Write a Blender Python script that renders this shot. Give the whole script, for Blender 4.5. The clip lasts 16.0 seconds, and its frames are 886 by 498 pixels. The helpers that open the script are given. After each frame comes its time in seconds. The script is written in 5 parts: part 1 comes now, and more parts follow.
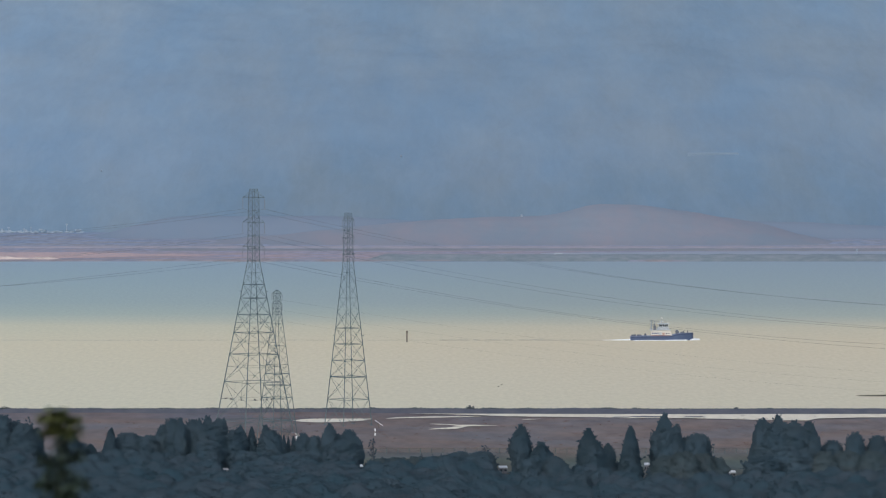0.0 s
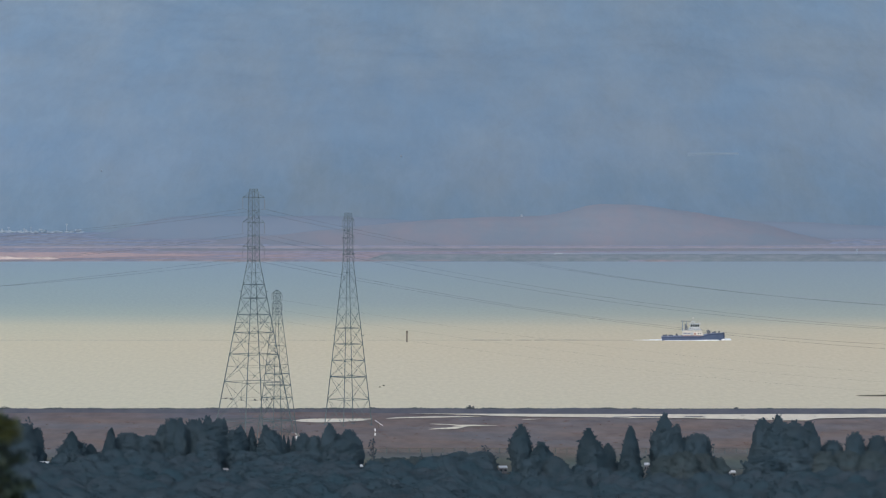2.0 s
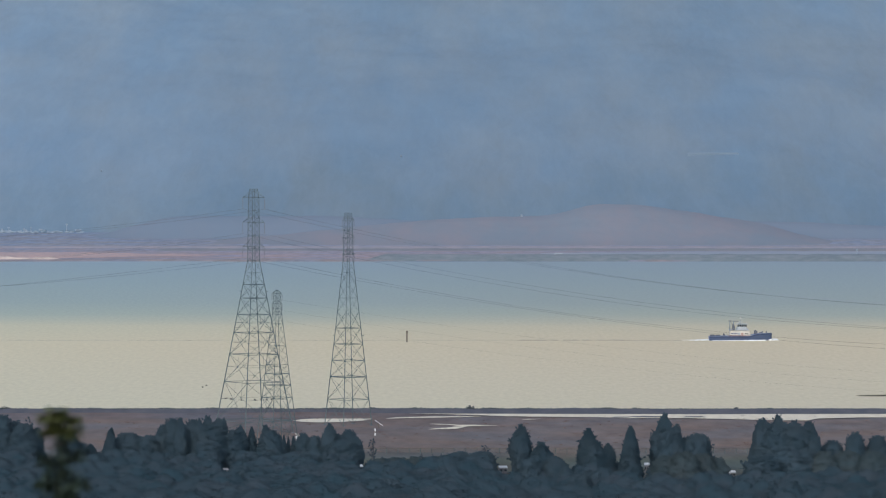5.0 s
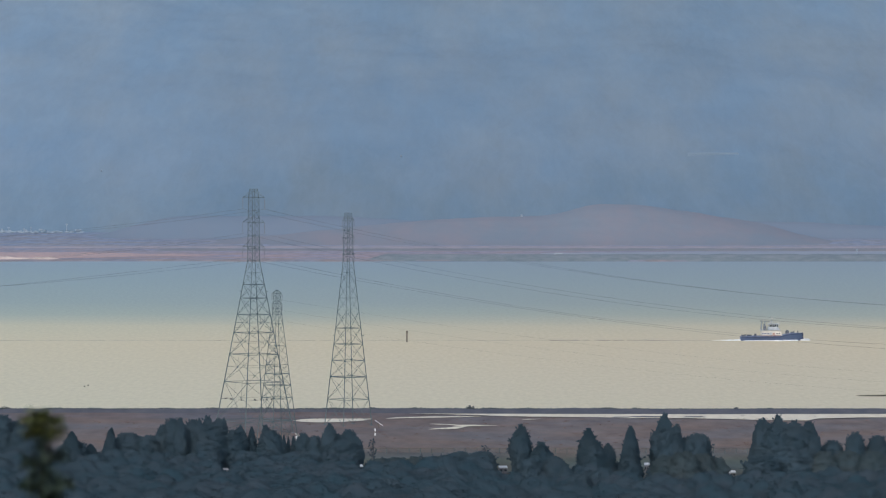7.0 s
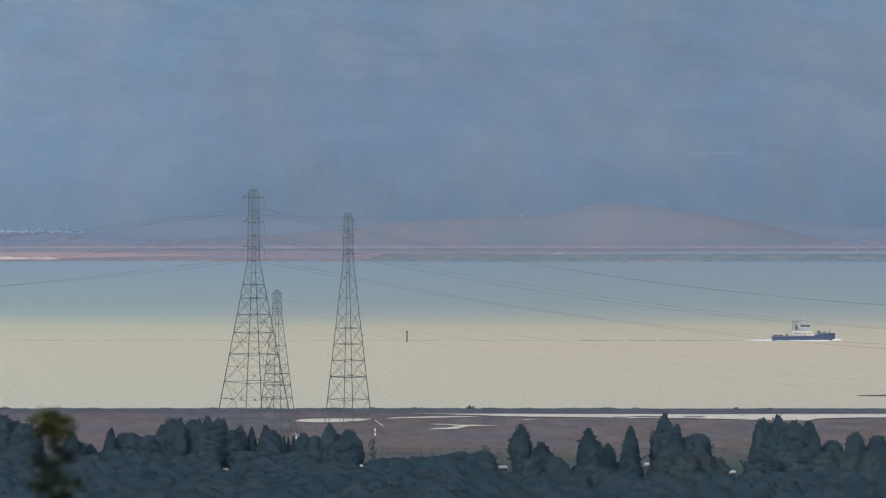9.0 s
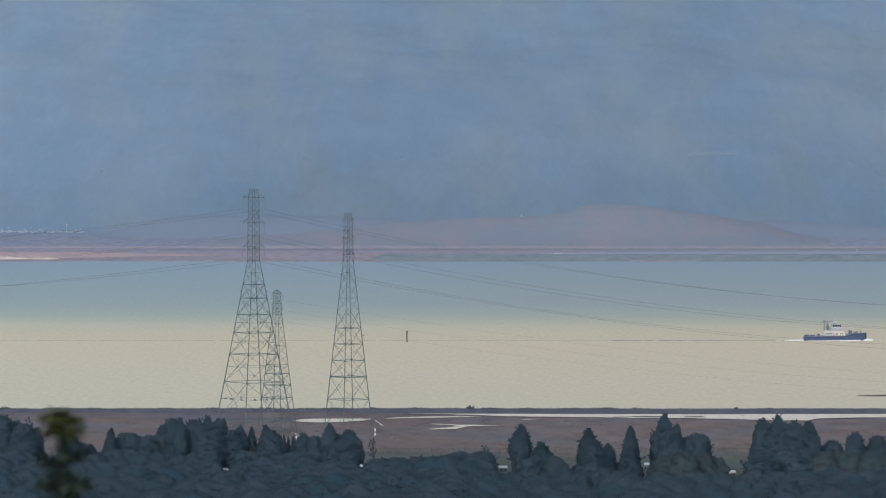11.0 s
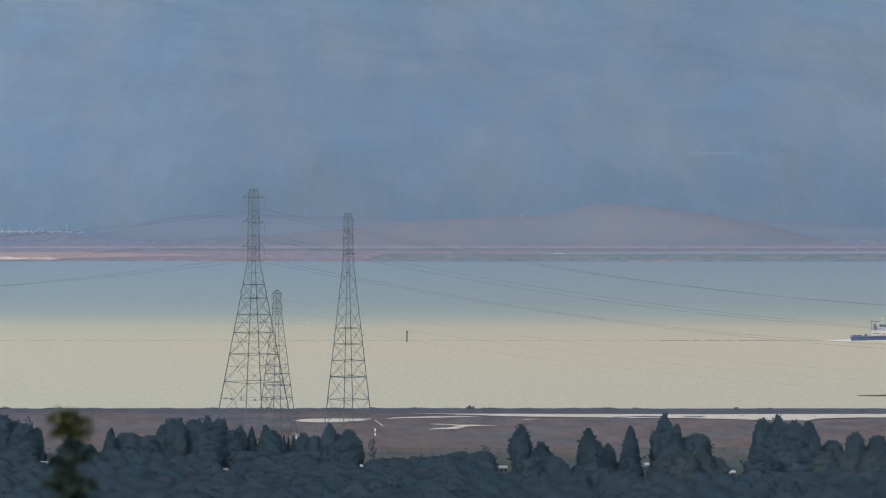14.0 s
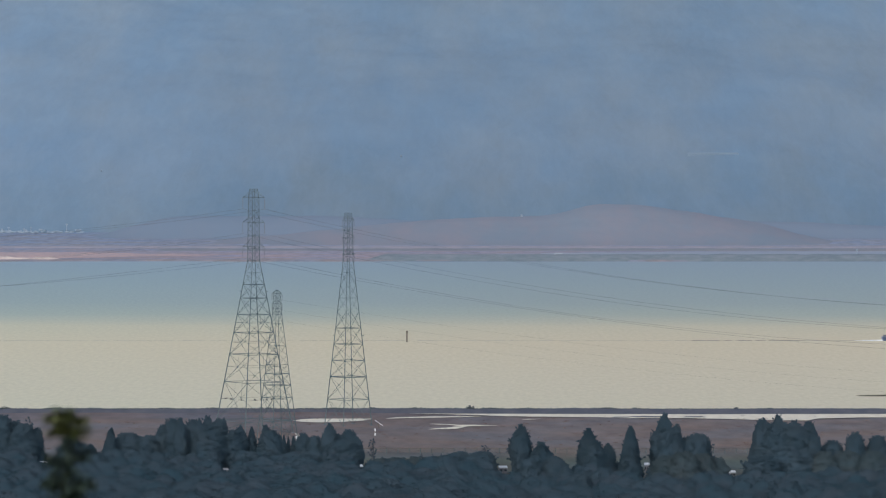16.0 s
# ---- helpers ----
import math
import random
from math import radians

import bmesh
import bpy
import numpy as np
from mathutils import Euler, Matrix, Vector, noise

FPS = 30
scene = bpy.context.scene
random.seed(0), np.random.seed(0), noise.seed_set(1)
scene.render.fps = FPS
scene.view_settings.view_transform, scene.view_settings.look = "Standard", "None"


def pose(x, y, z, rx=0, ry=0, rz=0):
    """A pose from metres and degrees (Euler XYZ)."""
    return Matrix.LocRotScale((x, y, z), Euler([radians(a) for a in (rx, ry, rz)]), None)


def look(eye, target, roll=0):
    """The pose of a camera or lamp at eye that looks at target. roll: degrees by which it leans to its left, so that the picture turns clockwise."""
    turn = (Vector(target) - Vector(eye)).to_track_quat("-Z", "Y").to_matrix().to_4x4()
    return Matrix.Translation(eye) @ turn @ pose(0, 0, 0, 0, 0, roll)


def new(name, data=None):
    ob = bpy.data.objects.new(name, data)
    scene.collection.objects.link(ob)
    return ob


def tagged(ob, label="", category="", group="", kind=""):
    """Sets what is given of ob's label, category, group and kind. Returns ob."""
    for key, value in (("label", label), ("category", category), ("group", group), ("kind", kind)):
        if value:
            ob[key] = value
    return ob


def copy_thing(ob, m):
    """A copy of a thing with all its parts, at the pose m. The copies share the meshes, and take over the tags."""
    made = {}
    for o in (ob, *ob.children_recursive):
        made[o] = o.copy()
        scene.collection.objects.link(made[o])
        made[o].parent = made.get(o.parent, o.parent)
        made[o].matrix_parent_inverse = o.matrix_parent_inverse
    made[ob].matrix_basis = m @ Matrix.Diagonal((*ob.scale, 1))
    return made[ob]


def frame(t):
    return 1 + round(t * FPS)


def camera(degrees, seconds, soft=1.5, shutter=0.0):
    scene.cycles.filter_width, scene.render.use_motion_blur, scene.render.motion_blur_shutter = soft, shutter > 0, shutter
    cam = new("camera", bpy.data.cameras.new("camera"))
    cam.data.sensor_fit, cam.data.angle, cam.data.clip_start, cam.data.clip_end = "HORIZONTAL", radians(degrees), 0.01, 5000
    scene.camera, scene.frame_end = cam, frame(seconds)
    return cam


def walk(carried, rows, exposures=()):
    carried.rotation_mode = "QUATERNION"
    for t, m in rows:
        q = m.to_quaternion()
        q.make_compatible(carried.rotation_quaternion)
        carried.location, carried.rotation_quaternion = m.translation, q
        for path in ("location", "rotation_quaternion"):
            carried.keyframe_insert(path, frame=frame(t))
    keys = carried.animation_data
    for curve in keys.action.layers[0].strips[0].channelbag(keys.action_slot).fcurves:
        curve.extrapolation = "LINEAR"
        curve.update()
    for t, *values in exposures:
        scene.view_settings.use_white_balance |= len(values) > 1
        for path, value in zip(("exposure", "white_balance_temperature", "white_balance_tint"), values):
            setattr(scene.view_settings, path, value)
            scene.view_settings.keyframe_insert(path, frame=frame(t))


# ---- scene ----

# ---- camera: a long lens on a hillside, held still ----
EYE = (0.0, 0.0, 66.2)
cam = camera(12.781, 16.0, soft=1.2, shutter=0.5)
cam.data.dof.use_dof = True
cam.data.dof.focus_distance = 1400.0
cam.data.dof.aperture_fstop = 3.0
TILT = 90 - 1.1539
walk(cam, [(0.0, pose(*EYE, TILT, 0, 0)), (16.0, pose(*EYE, TILT, 0, 0))], [(0.0, 0.48), (8.0, 0.455), (16.0, 0.44)])

# ---- daylight: thin high cloud, wide soft sun from behind the camera ----
world = bpy.data.worlds.new("sky")
scene.world = world
world.use_nodes = True
wn = world.node_tree.nodes
sky = wn.new("ShaderNodeTexSky")
sky.sky_type = "NISHITA"
sky.sun_disc = False
sky.sun_elevation = radians(42)
sky.sun_rotation = radians(205)
sky.dust_density = 2.0
wn["Background"].inputs["Strength"].default_value = 0.135
world.node_tree.links.new(sky.outputs["Color"], wn["Background"].inputs["Color"])
sun = new("sun", bpy.data.lights.new("sun", "SUN"))
sun.data.energy = 1.2
sun.data.angle = radians(95)
sun.data.color = (1.0, 0.95, 0.88)
sun.matrix_world = look((-310, -664, 660), (0, 0, 0))


# ---- materials ----
def material(name, a, b, size=1.0, rough=0.8, metal=0.0, bump=0.0, fine=None, spec=0.3, island=0.0, per_object=0.0, stretch=None):
    """Two colours mixed by coarse and fine noise in metres, with relief."""
    m = bpy.data.materials.new(name)
    m.use_nodes = True
    nt = m.node_tree
    n, l = nt.nodes, nt.links
    bsdf = n["Principled BSDF"]
    bsdf.inputs["Roughness"].default_value = rough
    bsdf.inputs["Metallic"].default_value = metal
    bsdf.inputs["Specular IOR Level"].default_value = spec
    geo = n.new("ShaderNodeNewGeometry")
    coarse = n.new("ShaderNodeTexNoise")
    coarse.inputs["Scale"].default_value = 1.0 / size
    coarse.inputs["Detail"].default_value = 6.0
    coarse.inputs["Roughness"].default_value = 0.62
    where = geo.outputs["Position"]
    if stretch:
        pull = n.new("ShaderNodeVectorMath")
        pull.operation = "MULTIPLY"
        pull.inputs[1].default_value = stretch
        l.new(where, pull.inputs[0])
        where = pull.outputs[0]
    l.new(where, coarse.inputs["Vector"])
    ramp = n.new("ShaderNodeValToRGB")
    ramp.color_ramp.elements[0].position, ramp.color_ramp.elements[1].position = 0.34, 0.66
    ramp.color_ramp.elements[0].color, ramp.color_ramp.elements[1].color = (*a, 1), (*b, 1)
    l.new(coarse.outputs["Fac"], ramp.inputs["Fac"])
    out = ramp.outputs["Color"]
    if island or per_object:
        vary = n.new("ShaderNodeHueSaturation")
        amount = n.new("ShaderNodeMapRange")
        k = island or per_object
        amount.inputs["To Min"].default_value, amount.inputs["To Max"].default_value = 1 - k, 1 + k
        if island:
            l.new(geo.outputs["Random Per Island"], amount.inputs["Value"])
        else:
            info = n.new("ShaderNodeObjectInfo")
            l.new(info.outputs["Random"], amount.inputs["Value"])
        l.new(amount.outputs["Result"], vary.inputs["Value"])
        l.new(out, vary.inputs["Color"])
        out = vary.outputs["Color"]
    l.new(out, bsdf.inputs["Base Color"])
    if bump:
        grain = n.new("ShaderNodeTexNoise")
        grain.inputs["Scale"].default_value = 1.0 / (fine or size * 0.1)
        grain.inputs["Detail"].default_value = 4.0
        l.new(geo.outputs["Position"], grain.inputs["Vector"])
        relief = n.new("ShaderNodeBump")
        relief.inputs["Strength"].default_value = 0.6
        relief.inputs["Distance"].default_value = bump
        l.new(grain.outputs["Fac"], relief.inputs["Height"])
        l.new(relief.outputs["Normal"], bsdf.inputs["Normal"])
    return m


def ramp_along_y(m, stops, wobble=0.0, wobble_size=60.0, pull=(0.35, 1, 1)):
    """A colour that changes with the distance out over the plain, its borders frayed by noise stretched along the shore."""
    nt = m.node_tree
    n, l = nt.nodes, nt.links
    geo = n.new("ShaderNodeNewGeometry")
    split = n.new("ShaderNodeSeparateXYZ")
    l.new(geo.outputs["Position"], split.inputs[0])
    stretch = n.new("ShaderNodeVectorMath")
    stretch.operation = "MULTIPLY"
    stretch.inputs[1].default_value = pull
    l.new(geo.outputs["Position"], stretch.inputs[0])
    fray = n.new("ShaderNodeTexNoise")
    fray.inputs["Scale"].default_value = 1.0 / wobble_size
    fray.inputs["Detail"].default_value = 5.0
    l.new(stretch.outputs[0], fray.inputs["Vector"])
    add = n.new("ShaderNodeMath")
    add.operation = "MULTIPLY_ADD"
    l.new(fray.outputs["Fac"], add.inputs[0])
    add.inputs[1].default_value = wobble
    l.new(split.outputs["Y"], add.inputs[2])
    y0, y1 = stops[0][0], stops[-1][0]
    span = n.new("ShaderNodeMapRange")
    span.inputs["From Min"].default_value, span.inputs["From Max"].default_value = y0 + wobble / 2, y1 + wobble / 2
    l.new(add.outputs[0], span.inputs["Value"])
    ramp = n.new("ShaderNodeValToRGB")
    e = ramp.color_ramp.elements
    while len(e) < len(stops):
        e.new(0.5)
    for i, (y, c) in enumerate(stops):
        e[i].position, e[i].color = (y - y0) / (y1 - y0), (*c, 1)
    l.new(span.outputs["Result"], ramp.inputs["Fac"])
    return ramp.outputs["Color"]


def water_material(name, stops, wave, rough, spec=0.25):
    """Silty bay water: sky reflection and muddy cream put into a colour that changes with distance; wind ripples."""
    m = bpy.data.materials.new(name)
    m.use_nodes = True
    n, l = m.node_tree.nodes, m.node_tree.links
    bsdf = n["Principled BSDF"]
    bsdf.inputs["Roughness"].default_value = rough
    bsdf.inputs["IOR"].default_value = 1.33
    bsdf.inputs["Specular IOR Level"].default_value = spec
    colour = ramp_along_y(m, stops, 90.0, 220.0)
    geo = n.new("ShaderNodeNewGeometry")
    stretch = n.new("ShaderNodeVectorMath")
    stretch.operation = "MULTIPLY"
    stretch.inputs[1].default_value = (0.8, 0.16, 1)
    l.new(geo.outputs["Position"], stretch.inputs[0])
    swell = n.new("ShaderNodeTexNoise")
    swell.inputs["Scale"].default_value = 1.0 / wave
    swell.inputs["Detail"].default_value = 5.0
    swell.inputs["Roughness"].default_value = 0.6
    l.new(stretch.outputs[0], swell.inputs["Vector"])
    # ripple speckle put into the colour: crests lighter, troughs darker
    tone = n.new("ShaderNodeMapRange")
    tone.inputs["From Min"].default_value, tone.inputs["From Max"].default_value = 0.3, 0.7
    tone.inputs["To Min"].default_value, tone.inputs["To Max"].default_value = 0.92, 1.08
    l.new(swell.outputs["Fac"], tone.inputs["Value"])
    # redder towards +x, lighter and greener towards -x
    split = n.new("ShaderNodeSeparateXYZ")
    l.new(geo.outputs["Position"], split.inputs[0])
    drift = n.new("ShaderNodeMapRange")
    drift.inputs["From Min"].default_value, drift.inputs["From Max"].default_value = -190, 60
    l.new(split.outputs["X"], drift.inputs["Value"])
    side_tint = n.new("ShaderNodeMix")
    side_tint.data_type = "RGBA"
    l.new(drift.outputs["Result"], side_tint.inputs[0])
    side_tint.inputs[6].default_value, side_tint.inputs[7].default_value = (1.04, 1.065, 1.06, 1), (1.01, 0.983, 0.968, 1)
    redden = n.new("ShaderNodeMix")
    redden.data_type, redden.blend_type = "RGBA", "MULTIPLY"
    redden.inputs[0].default_value = 1.0
    l.new(colour, redden.inputs[6])
    l.new(side_tint.outputs[2], redden.inputs[7])
    vary = n.new("ShaderNodeHueSaturation")
    l.new(tone.outputs["Result"], vary.inputs["Value"])
    l.new(redden.outputs[2], vary.inputs["Color"])
    l.new(vary.outputs["Color"], bsdf.inputs["Base Color"])
    relief = n.new("ShaderNodeBump")
    relief.inputs["Strength"].default_value = 0.35
    relief.inputs["Distance"].default_value = 0.4
    l.new(swell.outputs["Fac"], relief.inputs["Height"])
    l.new(relief.outputs["Normal"], bsdf.inputs["Normal"])
    return m


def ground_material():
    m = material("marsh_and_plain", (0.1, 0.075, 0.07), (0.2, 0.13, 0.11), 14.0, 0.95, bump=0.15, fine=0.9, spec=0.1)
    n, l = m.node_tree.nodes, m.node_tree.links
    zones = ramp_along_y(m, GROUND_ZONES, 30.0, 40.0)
    old = n["Principled BSDF"].inputs["Base Color"].links[0].from_socket
    mix = n.new("ShaderNodeMix")
    mix.data_type, mix.blend_type = "RGBA", "OVERLAY"
    mix.inputs[0].default_value = 0.6
    l.new(zones, mix.inputs[6])
    tint = n.new("ShaderNodeMix")
    tint.data_type = "RGBA"
    tint.inputs[0].default_value = 0.35
    tint.inputs[6].default_value = (0.5, 0.5, 0.5, 1)
    grey = n.new("ShaderNodeTexNoise")
    grey.inputs["Scale"].default_value = 0.14
    grey.inputs["Detail"].default_value = 8.0
    grey.inputs["Roughness"].default_value = 0.65
    geo = n.new("ShaderNodeNewGeometry")
    wide = n.new("ShaderNodeVectorMath")
    wide.operation = "MULTIPLY"
    wide.inputs[1].default_value = (1.0, 0.3, 1)
    l.new(geo.outputs["Position"], wide.inputs[0])
    l.new(wide.outputs[0], grey.inputs["Vector"])
    gain = n.new("ShaderNodeMapRange")
    gain.inputs["From Min"].default_value, gain.inputs["From Max"].default_value = 0.3, 0.7
    gain.inputs["To Min"].default_value, gain.inputs["To Max"].default_value = 0.3, 0.7
    l.new(grey.outputs["Fac"], gain.inputs["Value"])
    l.new(gain.outputs["Result"], mix.inputs[7])
    rust = n.new("ShaderNodeTexNoise")
    rust.inputs["Scale"].default_value = 0.028
    rust.inputs["Detail"].default_value = 6.0
    l.new(geo.outputs["Position"], rust.inputs["Vector"])
    hue = n.new("ShaderNodeValToRGB")
    hue.color_ramp.elements[0].position, hue.color_ramp.elements[1].position = 0.36, 0.66
    hue.color_ramp.elements[0].color, hue.color_ramp.elements[1].color = (0.43, 0.49, 0.56, 1), (0.62, 0.47, 0.38, 1)
    l.new(rust.outputs["Fac"], hue.inputs["Fac"])
    patch = n.new("ShaderNodeMix")
    patch.data_type, patch.blend_type = "RGBA", "OVERLAY"
    patch.inputs[0].default_value = 0.6
    l.new(mix.outputs[2], patch.inputs[6])
    l.new(hue.outputs["Color"], patch.inputs[7])
    l.new(patch.outputs[2], n["Principled BSDF"].inputs["Base Color"])
    return m


# stops beyond the bay are blued: distance haze put into the ground colour
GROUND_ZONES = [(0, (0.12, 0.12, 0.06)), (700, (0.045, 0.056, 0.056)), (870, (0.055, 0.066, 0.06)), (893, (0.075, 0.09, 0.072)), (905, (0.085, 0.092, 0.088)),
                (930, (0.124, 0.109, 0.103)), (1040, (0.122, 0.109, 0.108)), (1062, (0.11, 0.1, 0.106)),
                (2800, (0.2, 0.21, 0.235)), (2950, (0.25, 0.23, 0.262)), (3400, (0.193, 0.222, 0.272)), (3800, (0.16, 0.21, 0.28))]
# far grey-blue and part of the cream are sky reflection, painted in
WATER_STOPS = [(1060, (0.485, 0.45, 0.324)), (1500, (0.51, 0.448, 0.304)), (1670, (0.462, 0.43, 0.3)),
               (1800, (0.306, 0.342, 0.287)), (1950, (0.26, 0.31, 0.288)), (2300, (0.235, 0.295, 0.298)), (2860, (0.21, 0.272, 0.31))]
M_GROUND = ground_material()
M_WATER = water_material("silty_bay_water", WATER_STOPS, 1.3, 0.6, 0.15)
M_POND = water_material("pond_water", [(900, (0.54, 0.5, 0.4)), (1100, (0.54, 0.5, 0.4))], 2.0, 0.5, 0.06)
M_MUD = material("wet_mud", (0.07, 0.062, 0.048), (0.1, 0.088, 0.066), 4.0, 0.95, bump=0.05, spec=0.02)
M_BANK = material("scrubby_levee", (0.06, 0.068, 0.088), (0.085, 0.09, 0.107), 5.0, 0.95, bump=0.3, fine=0.7, spec=0.1)
# the hill's mauve holds distance haze and pink sunlight, put into the colour
M_HILL = material("hazy_dry_grass_hill", (0.166, 0.202, 0.244), (0.206, 0.207, 0.238), 42.0, 0.95, bump=0.4, fine=9.0, spec=0.05, stretch=(1, 0.3, 1))
# the mountainside's blue is distance haze, put into its tint and zones
M_RANGE = material("hazy_blue_hillside", (0.44, 0.495, 0.545), (0.54, 0.515, 0.5), 85.0, 0.95, bump=1.5, fine=60.0, spec=0.0, stretch=(1, 0.3, 0.3))
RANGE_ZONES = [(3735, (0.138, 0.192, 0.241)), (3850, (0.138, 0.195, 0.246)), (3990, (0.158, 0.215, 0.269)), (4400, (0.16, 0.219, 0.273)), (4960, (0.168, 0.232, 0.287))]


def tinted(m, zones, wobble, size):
    """Lays the noise's tint over zones of vegetation and painted haze blue that change with height up the slope."""
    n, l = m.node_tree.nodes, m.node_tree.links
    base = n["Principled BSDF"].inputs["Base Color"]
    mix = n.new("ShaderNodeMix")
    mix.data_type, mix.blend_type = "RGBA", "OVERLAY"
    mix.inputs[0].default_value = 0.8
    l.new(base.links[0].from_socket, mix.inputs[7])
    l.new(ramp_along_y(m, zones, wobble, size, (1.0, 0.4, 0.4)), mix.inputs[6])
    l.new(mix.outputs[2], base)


def gullies(m):
    """Darker woods down slanting gullies and paler grass between them, in broad and small patches."""
    n, l = m.node_tree.nodes, m.node_tree.links
    base = n["Principled BSDF"].inputs["Base Color"]
    geo = n.new("ShaderNodeNewGeometry")
    out = base.links[0].from_socket
    for size, turn, pull, low, high in ((150.0, 0.35, (1.0, 0.27, 0.0), 0.97, 1.03), (44.0, -0.4, (1.0, 0.27, 0.0), 0.96, 1.04), (9.0, 0.2, (1.0, 0.27, 0.0), 0.972, 1.028)):
        place = n.new("ShaderNodeMapping")
        place.inputs["Rotation"].default_value = (0, 0, turn)
        squash = n.new("ShaderNodeVectorMath")
        squash.operation = "MULTIPLY"
        squash.inputs[1].default_value = pull
        l.new(geo.outputs["Position"], squash.inputs[0])
        l.new(squash.outputs[0], place.inputs["Vector"])
        stretch = n.new("ShaderNodeVectorMath")
        stretch.operation = "MULTIPLY"
        stretch.inputs[1].default_value = (1.0, 0.85, 1.0)
        l.new(place.outputs[0], stretch.inputs[0])
        woods = n.new("ShaderNodeTexNoise")
        woods.inputs["Scale"].default_value = 1.0 / size
        woods.inputs["Detail"].default_value = 6.0
        woods.inputs["Roughness"].default_value = 0.6
        woods.inputs["Distortion"].default_value = 0.5
        l.new(stretch.outputs[0], woods.inputs["Vector"])
        gain = n.new("ShaderNodeMapRange")
        gain.inputs["From Min"].default_value, gain.inputs["From Max"].default_value = 0.36, 0.64
        gain.inputs["To Min"].default_value, gain.inputs["To Max"].default_value = low, high
        l.new(woods.outputs["Fac"], gain.inputs["Value"])
        vary = n.new("ShaderNodeHueSaturation")
        l.new(gain.outputs["Result"], vary.inputs["Value"])
        l.new(out, vary.inputs["Color"])
        out = vary.outputs["Color"]
    # haze thickens towards -x, put into the colour as extra brightness
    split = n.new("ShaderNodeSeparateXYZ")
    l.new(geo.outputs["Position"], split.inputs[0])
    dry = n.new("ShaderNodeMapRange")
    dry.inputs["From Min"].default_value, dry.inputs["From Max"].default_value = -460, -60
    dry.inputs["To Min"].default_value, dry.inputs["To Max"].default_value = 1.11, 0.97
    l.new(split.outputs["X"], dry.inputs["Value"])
    haze_side = n.new("ShaderNodeHueSaturation")
    l.new(dry.outputs["Result"], haze_side.inputs["Value"])
    l.new(out, haze_side.inputs["Color"])
    l.new(haze_side.outputs["Color"], base)


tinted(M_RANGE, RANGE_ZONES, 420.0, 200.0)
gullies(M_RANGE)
# the levee's grey-blue is haze put into the colour
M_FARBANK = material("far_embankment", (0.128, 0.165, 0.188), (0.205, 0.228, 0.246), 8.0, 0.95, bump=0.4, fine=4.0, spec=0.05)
M_SHELL = material("pale_shell_beach", (0.34, 0.295, 0.29), (0.56, 0.46, 0.4), 6.0, 0.9, spec=0.1)
HEART = {}


def foliage(name, a, b, size):
    """Leaf sprays and the dense heart of a crown, of the same colour, with normals bent to the camera side."""
    for dense in (False, True):
        m = material(name + ("_heart" if dense else ""), a, b, size, 0.95, spec=0.02, per_object=0.07)
        n, l = m.node_tree.nodes, m.node_tree.links
        bsdf = n["Principled BSDF"]
        geo = n.new("ShaderNodeNewGeometry")
        # one fixed normal flattens the crowns' light and shade, as haze would
        bend = n.new("ShaderNodeMix")
        bend.data_type = "VECTOR"
        bend.inputs[0].default_value = 0.97
        l.new(geo.outputs["Normal"], bend.inputs[4])
        bend.inputs[5].default_value = (0.0, -0.95, 0.31)
        l.new(bend.outputs[1], bsdf.inputs["Normal"])
        if dense:
            HEART[name] = m
        else:
            leafy = m
    return leafy


# more blue than green: distance haze is put into the leaf colours
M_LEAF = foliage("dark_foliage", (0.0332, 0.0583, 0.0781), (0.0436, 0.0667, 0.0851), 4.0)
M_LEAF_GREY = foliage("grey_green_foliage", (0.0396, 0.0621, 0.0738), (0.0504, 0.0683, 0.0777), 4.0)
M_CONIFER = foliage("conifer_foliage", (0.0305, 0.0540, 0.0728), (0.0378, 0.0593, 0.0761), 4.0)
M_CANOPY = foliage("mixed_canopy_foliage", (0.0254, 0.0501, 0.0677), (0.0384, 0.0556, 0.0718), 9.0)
M_BARK = material("grey_bark", (0.06, 0.075, 0.09), (0.085, 0.095, 0.105), 0.6, 0.9, bump=0.03)
# haze before the pylons is put into the steel as a bluish cast
M_STEEL = material("weathered_galvanised_steel", (0.064, 0.096, 0.105), (0.105, 0.144, 0.152), 3.0, 0.6, 0.0, per_object=0.18)
M_GLASSY = material("brown_porcelain", (0.1, 0.11, 0.12), (0.16, 0.17, 0.18), 0.5, 0.35)
M_CABLE = material("aluminium_conductor", (0.055, 0.07, 0.078), (0.085, 0.1, 0.108), 3.0, 0.6, 0.0)
M_WHITE = material("white_paint", (0.72, 0.73, 0.74), (0.8, 0.8, 0.8), 1.5, 0.5, bump=0.005)
M_HULL = material("dark_blue_hull_paint", (0.07, 0.104, 0.19), (0.085, 0.12, 0.21), 2.0, 0.45, bump=0.01)
M_STRAKE = material("dark_rubber_strake", (0.045, 0.062, 0.105), (0.06, 0.078, 0.125), 0.5, 0.85)
M_DECK = material("grey_deck_paint", (0.09, 0.1, 0.12), (0.15, 0.16, 0.18), 1.0, 0.7)
M_PALE = material("pale_grey_paint", (0.34, 0.385, 0.42), (0.46, 0.49, 0.51), 1.0, 0.5)
M_WINDOW = material("dark_window_glass", (0.02, 0.03, 0.04), (0.035, 0.05, 0.06), 1.0, 0.08, spec=0.5)
M_RED = material("pale_red_paint", (0.36, 0.24, 0.2), (0.44, 0.29, 0.24), 0.5, 0.6)
M_COAMING = material("dull_red_paint", (0.13, 0.05, 0.06), (0.18, 0.07, 0.075), 0.8, 0.6)
